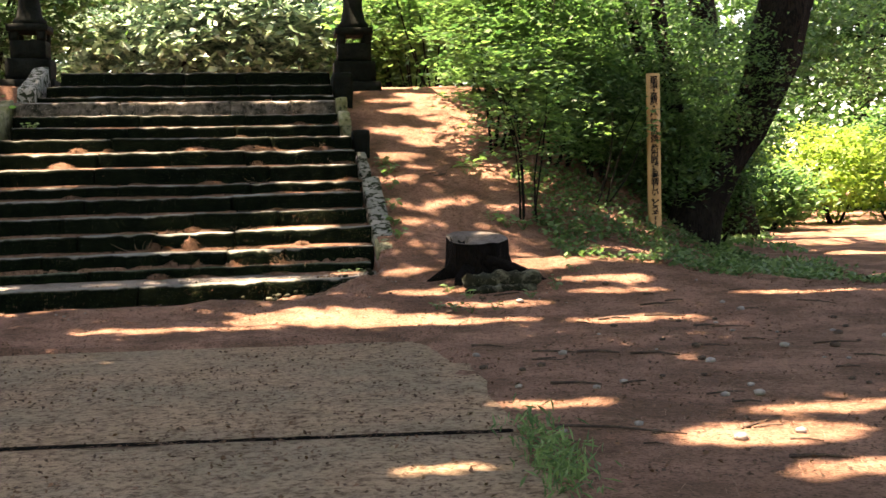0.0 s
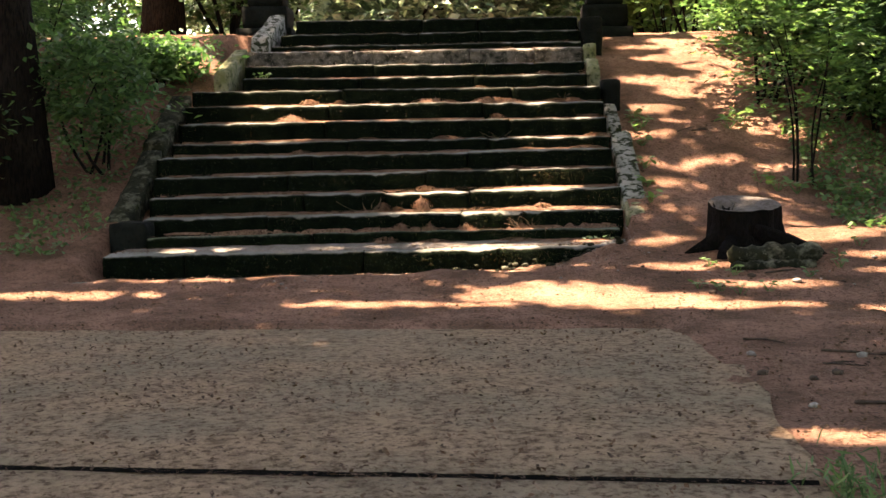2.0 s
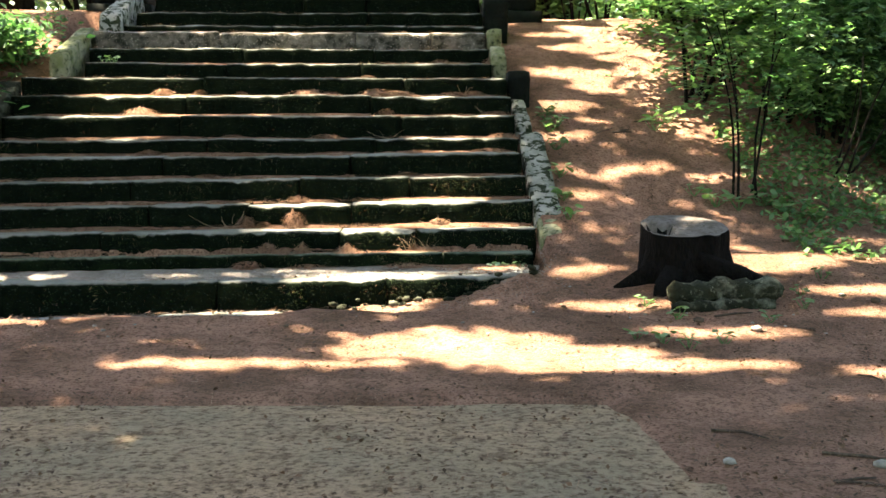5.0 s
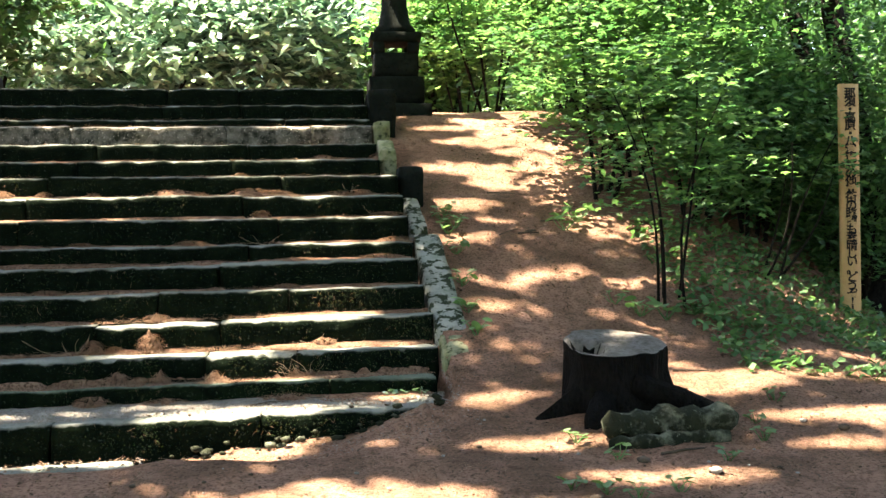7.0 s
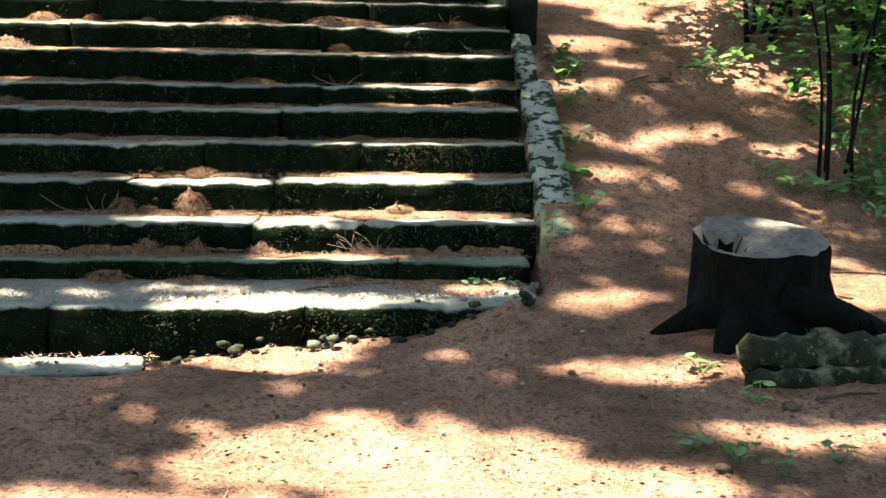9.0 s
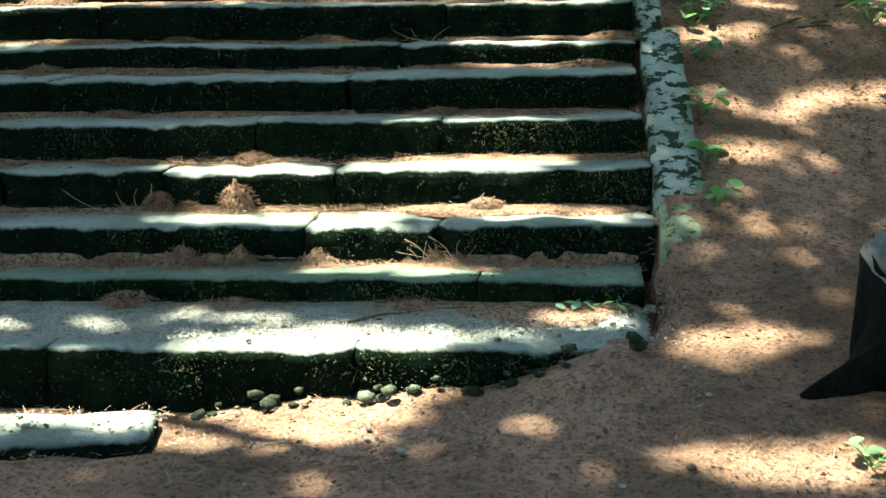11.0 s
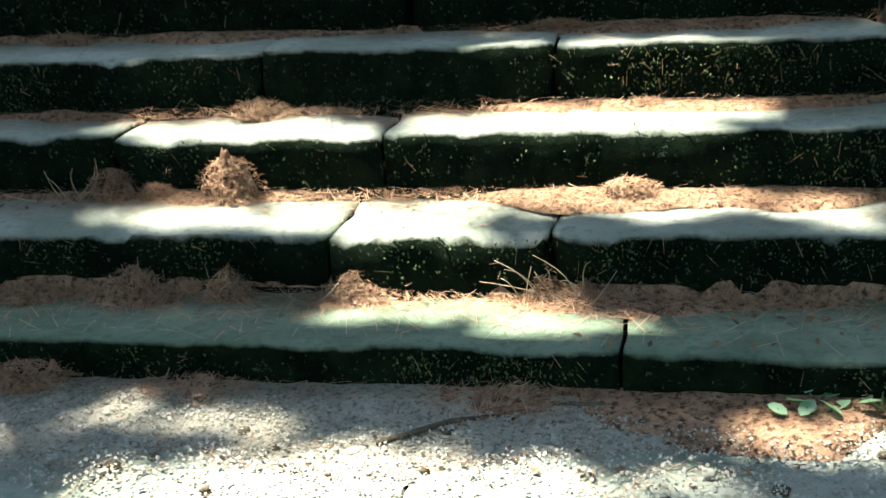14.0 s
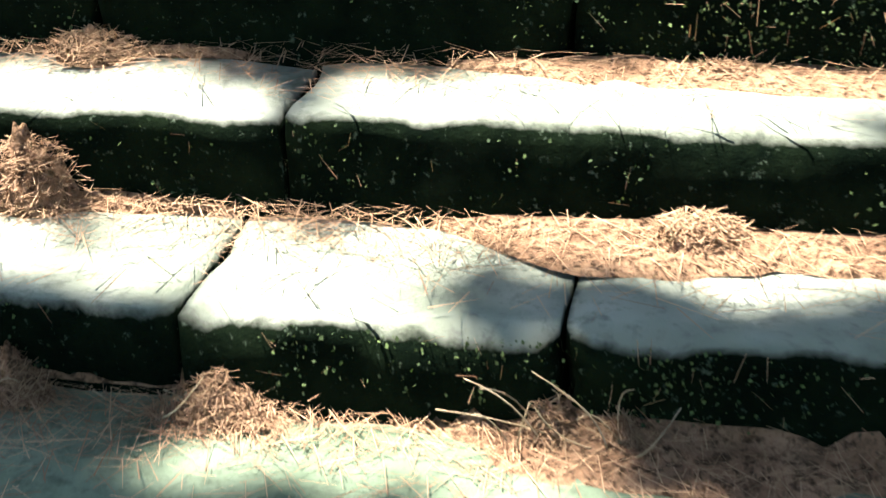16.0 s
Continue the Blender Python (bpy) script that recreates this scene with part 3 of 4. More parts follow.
def tree(label, base, height, r0, crown_at, crown_radii, n, per, spread, size, material, lean=(0.0, 0.0), group="", keep=None, limbs_n=5, shape=OVAL, faces=OVAL_F, thick=0.12, z=None):
    x, y = base
    z = land(x, y) - 0.15 if z is None else z
    t = thing("tree", label, "tree", group, at=(x, y, z))
    pts = [(x + lean[0] * (i / 8) ** 1.2 + 0.06 * math.sin(i * 1.7 + x), y + lean[1] * (i / 8) ** 1.2, z + height * i / 8) for i in range(9)]
    rad = [r0 * (1.35 if i == 0 else 1.0 - 0.075 * i) for i in range(9)]
    limbs("trunk", [(pts, rad)], M_BARK, t, 14, 0.25)
    for i in range(limbs_n):
        a = 2 * math.pi * i / limbs_n + x
        end = (crown_at[0] + crown_radii[0] * 0.65 * math.cos(a), crown_at[1] + crown_radii[1] * 0.65 * math.sin(a), crown_at[2] + crown_radii[2] * 0.2)
        limbs("limb", [stem(Vector(pts[4 + i % 4]), end, r0 * 0.35, r0 * 0.08, 0.25)], M_BARK, t, 7)
    crown("crown", t, crown_at, crown_radii, n, per, spread, thick, size, material, shape, faces, 0.6, keep=keep)
    return t


# gaps cut in the unseen leaf roof to place sun patches: where each ray meets the ground, and its half width across and
# along
GAPS = (
    (-0.15, -2.9, 0.75, 0.3), (-0.75, -2.55, 0.7, 0.28), (-1.9, -2.95, 0.9, 0.1), (0.7, -3.05, 0.5, 0.1), (-1.35, -1.1, 0.55, 0.3), (-2.2, -1.2, 0.6, 0.12), (-3.6, -1.75, 0.9, 0.1), (-4.6, -2.4, 0.8, 0.14),
    (1.1, -7.75, 0.5, 0.25), (0.35, -6.75, 0.4, 0.12), (1.7, -7.2, 0.5, 0.12), (1.3, -8.5, 0.5, 0.12), (2.4, -8.0, 0.6, 0.2), (-0.46, -8.2, 0.25, 0.07),
    (-1.1, -0.86, 0.68, 0.1), (-1.75, -0.64, 0.35, 0.03), (-2.5, -0.75, 0.4, 0.05), (-1.15, -0.14, 0.3, 0.07), (-0.88, -0.26, 0.2, 0.05), (-1.45, 0.06, 0.4, 0.07), (-2.0, 0.12, 0.25, 0.08), (-0.45, 0.2, 0.45, 0.05),
    (-1.3, 0.24, 0.9, 0.04), (-1.95, 0.42, 0.5, 0.1), (-0.75, 0.5, 0.55, 0.07), (-0.95, 0.36, 0.5, 0.04), (-0.6, 1.44, 0.5, 0.04), (-1.0, 1.77, 0.6, 0.06), (-0.35, 1.77, 0.25, 0.06), (-2.5, 2.1, 1.5, 0.1),
    (-0.9, 2.08, 0.5, 0.08), (-3.7, 1.85, 0.6, 0.2), (-3.6, 2.2, 0.6, 0.18), (-0.9, 2.44, 0.9, 0.07), (-1.5, 2.92, 1.2, 0.06), (-2.6, 3.33, 1.2, 0.07), (-2.5, 3.75, 0.8, 0.1), (-0.8, 3.7, 0.5, 0.12),
    (0.75, 3.5, 0.55, 0.16), (1.0, 3.1, 0.3, 0.1), (0.55, 2.6, 0.35, 0.12), (0.75, 2.2, 0.2, 0.05), (0.5, 1.8, 0.25, 0.07), (1.1, 1.15, 0.3, 0.06), (0.7, 0.95, 0.25, 0.05), (1.75, 0.95, 0.35, 0.05), (0.5, 0.6, 0.15, 0.05), (1.0, 4.4, 0.5, 0.14), (0.8, 5.1, 0.5, 0.1), (1.7, -0.85, 0.45, 0.18), (2.15, -1.5, 0.5, 0.1),
    (2.15, -1.95, 0.5, 0.08), (3.1, 0.85, 0.35, 0.12), (0.35, -1.75, 0.4, 0.08), (1.14, -0.92, 0.05, 0.03), (0.3, -1.0, 0.3, 0.08), (0.9, -2.4, 0.5, 0.08), (1.9, -3.2, 0.7, 0.08), (-3.9, -0.7, 0.4, 0.08), (2.4, 0.3, 0.4, 0.07), (2.75, -0.3, 0.5, 0.07), (3.2, 0.35, 0.3, 0.06), (2.3, 0.85, 0.3, 0.05), (2.5, -0.75, 0.4, 0.06), (-0.32, -0.62, 0.22, 0.04),
    (-4.9, 3.1, 0.5, 0.3), (-5.4, 4.0, 0.6, 0.25), (3.9, -2.2, 0.8, 0.12), (9.2, 7.8, 1.0, 0.5), (7.6, 3.6, 0.9, 0.25), (6.2, -0.2, 0.9, 0.12), (11.0, 14.0, 2.5, 1.2))


def footing(x, y):
    inside = [sz for sy, sz, xl, xr in STEPS if xl < x < xr and y > sy]
    return max([land(x, y, False), *inside])


def shade(p):
    """Leaves that stay: all but those in the way of the gaps."""
    k = (p[:, 2] - 0.3) / SUN_FROM.z
    gx, gy = p[:, 0] - SUN_FROM.x * k, p[:, 1] - SUN_FROM.y * k
    ok = np.ones(len(p), bool)
    wob = rng.normal(0, 0.07, len(p))
    for x, y, a, b in GAPS:
        zz = max(0.0, footing(x, y))
        sx, sy = SUN_FROM.x / SUN_FROM.z * (zz - 0.3), SUN_FROM.y / SUN_FROM.z * (zz - 0.3)
        d = ((gx + sx - x) / (a + 0.06)) ** 2 + ((gy + sy - y) / (b + 0.06)) ** 2
        ok &= d > 1 + wob * 3
    # thin the unseen roof further where the growth below should be sunlit
    thin = np.clip((gy - 4.4) / 2.0, 0, 1) * 0.97 + np.clip((gx - 9.5) / 2.0, 0, 1) * 0.9 + np.clip((gx - 1.5) / 0.4, 0, 1) * np.clip((gy - 1.2) / 0.6, 0, 1) * np.clip((6.5 - gx) / 0.8, 0, 1) * 0.95
    ok &= rng.random(len(p)) > thin
    return ok


# tall trees added to shade the place; their crowns hang out of view
ROOF = (((-7.5, -3.0), 11, 0.28), ((-6.2, 0.75), 12, 0.28), ((6.8, -6.5), 12, 0.3), ((-8.5, -10.0), 12, 0.3), ((7.5, 8.5), 13, 0.3), ((-6.8, 8.5), 13, 0.3), ((5.2, 15.0), 13, 0.28),
        ((10.5, 1.2), 12, 0.22), ((-9.5, -6.5), 13, 0.3), ((9.5, -11.5), 12, 0.3), ((12.5, -3.5), 12, 0.3), ((13.5, 1.5), 12, 0.3))
for (x, y), h, r in ROOF:
    cx, cy = x * 0.6 - 3.6, y * 0.9 - 2.9
    tree("tall broadleaf tree, its unseen high crown added to cast shade", (x, y), h - 1.5, r, (cx, cy, h), (6.4, 5.4, 1.6), 900, 26, 0.42, 0.29, M_CANOPY, (0.3 * (cx - x), 0.2), "tall trees over the clearing", shade, 5)

# leaning old tree by the signpost
old = thing("tree", "old dark tree with a thick leaning forked trunk", "tree", at=(4.5, 2.2, 0.2))
limbs("trunk", [([(4.15, 2.25, 0.0), (4.28, 2.2, 0.5), (4.5, 2.2, 0.95), (4.78, 2.2, 1.4), (5.1, 2.2, 1.85), (5.32, 2.22, 2.3), (5.52, 2.25, 2.8), (5.75, 2.3, 3.5), (6.0, 2.4, 4.6), (6.3, 2.5, 7.5)],
                 [0.5, 0.4, 0.32, 0.26, 0.24, 0.28, 0.34, 0.33, 0.27, 0.2])], M_BARK, old, 18, 0.4)
limbs("limb", [stem((4.4, 2.25, 0.8), (4.05, 2.9, 4.2), 0.15, 0.08, 0.15)], M_BARK, old, 10)
limbs("limb", [stem((4.2, 2.4, 0.4), (3.75, 2.9, 3.6), 0.16, 0.07, 0.1)], M_BARK, old, 10)
# high crown out of view, added to shade the slope
crown("crown", old, (3.4, 2.0, 8.6), (3.6, 3.2, 1.4), 420, 26, 0.4, 0.15, 0.26, M_CANOPY, keep=shade)
crown("low_leaves", old, (4.55, 1.85, 2.45), (1.1, 0.5, 0.85), 190, 26, 0.17, 0.04, 0.07, M_SHRUB)
crown("low_leaves", old, (8.2, 5.0, 3.3), (1.8, 1.2, 0.95), 190, 26, 0.2, 0.05, 0.1, M_SHRUB)
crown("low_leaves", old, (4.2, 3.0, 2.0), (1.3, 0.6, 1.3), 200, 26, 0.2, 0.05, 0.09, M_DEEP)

# saplings and maple shrubs on the slope
shrub("slender maple sapling with tiers of bright green leaves", (1.83, 0.54), 1.9, (0.75, 0.6, 0.75), 5, 75, 22, 0.16, 0.025, 0.085, M_MAPLE, LOBED, LOBED_F, 0.25, "maple saplings", 0.72, "maple_sapling", (0.0, 0.0), r0=0.013)
shrub("maple sapling with yellow-green leaves in the sun", (2.35, 3.4), 2.6, (1.05, 0.9, 1.0), 6, 95, 22, 0.2, 0.03, 0.1, M_MAPLE, LOBED, LOBED_F, 0.25, "maple saplings", 0.72, "maple_sapling", r0=0.018)
shrub("maple sapling with yellow-green leaves in the sun", (3.1, 6.2), 3.2, (1.5, 1.1, 1.3), 6, 150, 22, 0.24, 0.03, 0.12, M_MAPLE, LOBED, LOBED_F, 0.25, "maple saplings", 0.66, "maple_sapling", r0=0.022)
shrub("leafy maple shrub at the top of the slope", (1.9, 8.8), 2.8, (1.3, 1.0, 1.2), 5, 120, 22, 0.24, 0.04, 0.13, M_MAPLE, LOBED, LOBED_F, 0.3, "maple saplings", 0.62, "maple_sapling", r0=0.022)
# first three added to keep the hollow beside the old trunk dark
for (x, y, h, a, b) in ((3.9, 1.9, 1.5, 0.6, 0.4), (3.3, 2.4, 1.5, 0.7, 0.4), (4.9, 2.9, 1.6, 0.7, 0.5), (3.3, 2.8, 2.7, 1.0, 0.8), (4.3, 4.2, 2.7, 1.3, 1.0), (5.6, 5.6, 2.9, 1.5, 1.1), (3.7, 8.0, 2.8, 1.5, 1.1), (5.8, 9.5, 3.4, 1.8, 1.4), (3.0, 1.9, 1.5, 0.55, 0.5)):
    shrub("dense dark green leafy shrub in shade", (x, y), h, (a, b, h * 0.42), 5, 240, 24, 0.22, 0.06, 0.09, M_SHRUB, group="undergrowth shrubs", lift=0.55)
for (x, y, h, a) in ((2.3, 5.0, 2.5, 0.95), (3.6, 4.9, 3.4, 1.3), (2.7, 7.4, 3.0, 1.2), (4.4, 7.2, 3.8, 1.5), (1.75, 10.5, 3.0, 1.2)):
    shrub("maple sapling with yellow-green leaves in the sun", (x, y), h, (a, a * 0.8, h * 0.38), 5, 170, 24, 0.24, 0.04, 0.115, M_MAPLE, LOBED, LOBED_F, 0.25, "maple saplings", 0.6, "maple_sapling", r0=0.018)
shrub("thin leafy sapling by the signpost", (2.85, 1.15), 1.35, (0.5, 0.35, 0.35), 4, 22, 14, 0.1, 0.03, 0.075, M_MAPLE, LOBED, LOBED_F, 0.35, "maple saplings", 0.7, "maple_sapling", (0.35, -0.1), r0=0.012)
for (x, y, h, a) in ((1.9, 2.75, 1.9, 0.85), (2.6, 2.2, 1.8, 0.8), (2.5, 4.1, 2.3, 1.0)):
    shrub("bushy maple sapling with layered bright leaves and leaning stems", (x, y), h, (a, a * 0.75, h * 0.36), 5, 150, 26, 0.2, 0.03, 0.1, M_MAPLE, LOBED, LOBED_F, 0.25, "maple saplings", 0.62, "maple_sapling", (0.15, 0.0), r0=0.022)

# left bank
for (x, y, h, a, b) in ((-5.45, 1.2, 1.75, 0.55, 0.6), (-5.35, 3.3, 0.6, 0.4, 0.4), (-6.6, 2.4, 2.0, 1.0, 0.8), (-6.9, 0.6, 1.4, 0.8, 0.7), (-7.8, 3.6, 2.2, 1.2, 1.0)):
    shrub("green leafy bush on the shaded bank", (x, y), h, (a, b, h * 0.42), 5, 130, 22, 0.18, 0.06, 0.11, M_SHRUB, group="bushes on the bank", lift=0.55)

# woods behind the stairs
for i, (x, y, h, a, b, m) in enumerate((( -5.8, 9.0, 3.6, 1.9, 1.3, M_DEEP), (-3.2, 13, 3.4, 2.2, 1.4, M_PINE), (-0.9, 12.5, 2.9, 1.6, 1.3, M_PINE), (-2.2, 17, 4.2, 2.8, 1.6, M_PINE),
                           (-6.5, 15, 4.6, 2.6, 1.8, M_PINE), (1.2, 16.5, 3.6, 2.0, 1.5, M_DEEP), (4.6, 17.5, 4.6, 2.6, 1.7, M_MAPLE), (8.5, 16, 4.2, 2.6, 1.7, M_DEEP), (-10.5, 13, 5, 2.8, 2, M_DEEP),
                           (1.5, 11.5, 2.6, 1.0, 0.9, M_MAPLE))):
    shrub("feathery grey-green evergreen behind the stairs" if m is M_PINE else "leafy green shrub behind the stairs", (x, y), h, (a, b, h * 0.45), 5, 260, 24, 0.3, 0.07, 0.25 if m is M_PINE else 0.17, m, group="woodland edge behind the stairs", lift=0.52, r0=0.05)
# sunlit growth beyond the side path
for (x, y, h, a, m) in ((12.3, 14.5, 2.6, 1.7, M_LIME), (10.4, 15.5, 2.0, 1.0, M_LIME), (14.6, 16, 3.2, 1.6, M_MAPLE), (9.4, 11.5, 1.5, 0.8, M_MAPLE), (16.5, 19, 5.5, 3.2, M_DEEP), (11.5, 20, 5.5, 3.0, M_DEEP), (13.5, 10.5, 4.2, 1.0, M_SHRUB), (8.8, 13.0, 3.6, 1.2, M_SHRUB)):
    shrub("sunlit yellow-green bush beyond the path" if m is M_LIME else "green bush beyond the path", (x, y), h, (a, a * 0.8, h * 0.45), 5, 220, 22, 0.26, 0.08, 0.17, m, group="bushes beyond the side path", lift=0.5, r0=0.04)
tree("dark slim tree beside the side path", (13.6, 13.2), 7, 0.13, (13.6, 13.6, 6.6), (2.4, 2.0, 1.6), 160, 24, 0.4, 0.2, M_SHRUB)
for (x, y, r, h) in ((-9.0, 25, 0.25, 12), (3.2, 27, 0.25, 12), (-4.5, 28, 0.3, 13), (7.5, 27, 0.25, 12), (11.0, 29, 0.3, 12), (19, 26, 0.35, 12), (-14, 12, 0.3, 12)):
    tree("tall woodland tree standing among the undergrowth", (x, y), h - 2, r, (x, y + 0.5, h - 3.2), (4.2, 3.2, 4.2), 420, 24, 0.5, 0.34, M_SHRUB if x % 2 else M_PINE, group="woodland trees", thick=0.2)

# the wood goes on all round as far leaf masses
far_pts = []
for i in range(150):
    a = 2 * math.pi * i / 150 + rng.uniform(-0.02, 0.02)
    r = rng.uniform(27, 38)
    far_pts.append(clumps(46, (r * math.sin(a), 2 + r * math.cos(a), 4.5), (3.2, 3.2, 6.5)))
far_pts = np.concatenate(far_pts)
fp = sprays(far_pts, 14, 0.6, 0.25)
woods = leaves("far_woods", fp, rng.uniform(0.4, 0.8, len(fp)), M_SHRUB, tilt=0.8)
tagged(woods, "dense green woodland all round the clearing", "woods", kind="stuff")

# ---- ground cover ----
def scatter(n, x0, x1, y0, y1, keep=None):
    p = np.stack([rng.uniform(x0, x1, n), rng.uniform(y0, y1, n)], 1)
    return p if keep is None else p[[keep(x, y) for x, y in p]]


def level(x, y):
    """The height of what lies uppermost: step, pavement or soil."""
    best = land(x, y)
    if -6.3 < x < 0.2 + 0.07 * (y + 3.85) and -16 < y < -3.5:
        best = max(best, along(HILL_R, min(y, -6.0)) + 0.014 - 0.02 * blend(-4.3, -3.3, y))
    for sy, sz, xl, xr in STEPS:
        if xl < x < xr and y > sy + 0.015:
            best = max(best, sz + sag(x, y) + 0.004)
    if -4.7 < x < -1.8 and -1.42 < y - 0.19 * (x + 1.8) < -1.1:
        best = max(best, 0.028)
    return best


def on_ground(p, up=0.008):
    return np.array([(x, y, level(x, y) + up) for x, y in p])


green = lambda x, y: noise.noise(Vector((x * 1.1, y * 1.1, 8))) > -0.1 and x > 1.9 and y > -0.75 - 0.15 * (x - 2)
p = scatter(12500, 1.3, 5.5, -1.2, 3.2, green)
p3 = on_ground(p, 0.04) + rng.normal(0, 1, (len(p), 3)) * (0.02, 0.02, 0.025)
tagged(leaves("ground_cover", p3, rng.uniform(0.04, 0.095, len(p3)), M_WEED, tilt=0.5, wide=1.3), "low green ivy and weeds covering the slope", "ground cover", kind="stuff")
p = scatter(5200, -8, -4.9, -1.0, 5.0, lambda x, y: noise.noise(Vector((x, y, 3))) > 0.0)
p3 = on_ground(p, 0.04)
tagged(leaves("ground_cover", p3, rng.uniform(0.04, 0.09, len(p3)), M_WEED, tilt=0.5, wide=1.3), "low green weeds on the shaded bank", "ground cover", kind="stuff")
p = scatter(9000, 4.6, 11.5, 0.6, 14, lambda x, y: noise.noise(Vector((x * 0.6, y * 0.6, 5))) > -0.25 and x < 5.4 + 0.33 * y)
p3 = on_ground(p, 0.06)
tagged(leaves("ground_cover", p3, rng.uniform(0.07, 0.16, len(p3)), M_WEED, tilt=0.7, wide=1.0), "bright green weeds along the side path", "ground cover", kind="stuff")

p = scatter(70000, -6.5, 5.5, -9.5, 6.5)
p3 = on_ground(p)
tagged(leaves("needle_litter", p3, rng.uniform(0.05, 0.11, len(p3)), M_NEEDLE, None, NEEDLE, NEEDLE_F, 0.12, wide=1.1), "scattered dry reddish pine needles on the ground", "leaf litter", kind="stuff")
p = scatter(42000, -5, 5.5, -9.5, 6.0, lambda x, y: noise.noise(Vector((x * 0.8, y * 2.2, 6))) > (0.42 if -4.7 < x < 0 and y > -1.0 else -0.25))
p3 = on_ground(p)
tagged(leaves("leaf_litter", p3, rng.uniform(0.01, 0.034, len(p3)), M_FALLEN, tilt=0.35, wide=1.3), "scattered small dark fallen leaves and bark bits", "leaf litter", kind="stuff")

# ---- needle drifts and heaps on the steps ----
drift = []
for k in range(13):
    y0 = STEPS[k + 1][0]
    n = 3400 if k < 6 else 1700
    x = rng.uniform(STEPS[k][2] + 0.05, STEPS[k][3], n)
    thick = np.array([0.5 + noise.noise(Vector((a * 0.9, k * 3.3, 0))) for a in x])
    ok = rng.random(n) < np.clip(thick * 1.3, 0.04, 1)
    x = x[ok]
    y = y0 - 0.012 - np.abs(rng.normal(0, 0.09, len(x)))
    y = np.maximum(y, STEPS[k][0] + 0.03)
    drift.append(np.stack([x, y, [STEPS[k][1] + sag(a, b) + 0.012 + 0.03 * rng.random() * max(0, 1 - (y0 - b) / 0.12) for a, b in zip(x, y)]], 1))
drift = np.concatenate(drift)
tagged(leaves("needle_drift", drift, rng.uniform(0.04, 0.09, len(drift)), M_NEEDLE, None, NEEDLE, NEEDLE_F, 0.1, wide=0.9), "drifts of dry pine needles against the risers", "leaf litter", kind="stuff")


def heap(x, step, w, h, needles=420, label="heap of dry brown needles against the riser"):
    """A small steep heap leaning on the next riser."""
    w = w * 0.88
    if step > 2:
        w, h = w * 1.25, h * 0.62
    elif step == 1:
        w, h = w * 1.1, h * 0.72
    y = STEPS[step + 1][0] - 0.01
    z = STEPS[step][1] + sag(x, y)
    t = thing("needle_heap", label, "needle heap", "needle heaps on the steps", at=(x, y, z))
    verts, faces, m, n = [], [], 12, 14
    for i in range(m + 1):
        r = i / m
        for j in range(n + 1):
            a = math.pi * j / n
            bx, by = w * r * math.cos(a), -w * 0.75 * r * math.sin(a)
            hz = h * (1.25 * (1 - r) if step == 1 else math.sqrt(max(0.0, 1 - r ** 1.8))) * (0.85 + 0.5 * noise.noise(Vector((x * 9 + bx * 18, by * 18, step))) + 0.35 * noise.noise(Vector((x * 5 + bx * 45, by * 45, step))))
            verts.append((x + bx + 0.01 * noise.noise(Vector((bx * 30, by * 30, 1))), y + by, z - 0.01 + max(0, hz) + 0.02 * noise.noise(Vector((bx * 45, by * 45, x)))))
    for i in range(m):
        for j in range(n):
            a = i * (n + 1) + j
            faces.append([a, a + n + 1, a + n + 2, a + 1])
    mesh_object("mound", verts, faces, M_HEAP, t)
    r, a = np.sqrt(rng.random(needles)), rng.uniform(0, np.pi, needles)
    bx, by = w * 1.15 * r * np.cos(a), -w * 0.85 * r * np.sin(a)
    pz = z + h * (1.05 * (1 - r) if step == 1 else 0.9 * np.sqrt(np.maximum(0, 1 - r ** 1.8))) + 0.003
    leaves("needle", np.stack([x + bx, y + by, pz], 1), rng.uniform(0.025, 0.06, needles), M_NEEDLE, t, NEEDLE, NEEDLE_F, 0.25, wide=1.8)
    return t


for x, k, w, h in ((-1.92, 2, 0.1, 0.14), (-2.3, 2, 0.08, 0.1), (-2.16, 2, 0.06, 0.05), (-1.47, 1, 0.11, 0.12), (-0.95, 1, 0.05, 0.1), (-0.84, 1, 0.04, 0.08), (-2.1, 1, 0.17, 0.14), (-1.82, 1, 0.08, 0.13),
                   (-0.74, 2, 0.09, 0.06), (-2.4, 1, 0.13, 0.07), (-2.2, 0, 0.14, 0.08), (-1.0, 0, 0.22, 0.055), (-1.75, 0, 0.16, 0.05), (-1.9, 3, 0.08, 0.08), (-0.7, 3, 0.06, 0.05), (-1.0, 4, 0.08, 0.06),
                   (-1.2, 7, 0.07, 0.12), (-1.95, 8, 0.2, 0.13), (-1.75, 8, 0.1, 0.09), (-1.3, 8, 0.16, 0.14), (-1.1, 8, 0.16, 0.1), (-0.55, 8, 0.12, 0.08), (-0.35, 8, 0.1, 0.1), (-0.15, 7, 0.14, 0.08), (-0.1, 6, 0.14, 0.08),
                   (-0.25, 5, 0.16, 0.08), (-1.75, 6, 0.12, 0.08), (-2.6, 6, 0.1, 0.06), (-1.4, 9, 0.07, 0.09), (-0.65, 10, 0.09, 0.1), (-0.1, 10, 0.1, 0.14), (-1.6, 5, 0.22, 0.05), (-0.9, 5, 0.16, 0.05), (-3.3, 5, 0.1, 0.08), (-2.7, 4, 0.1, 0.05),
                   (-3.5, 7, 0.14, 0.14), (-3.35, 8, 0.1, 0.12), (-3.0, 8, 0.06, 0.1), (-2.6, 8, 0.05, 0.08)):
    heap(x, k, w, h)

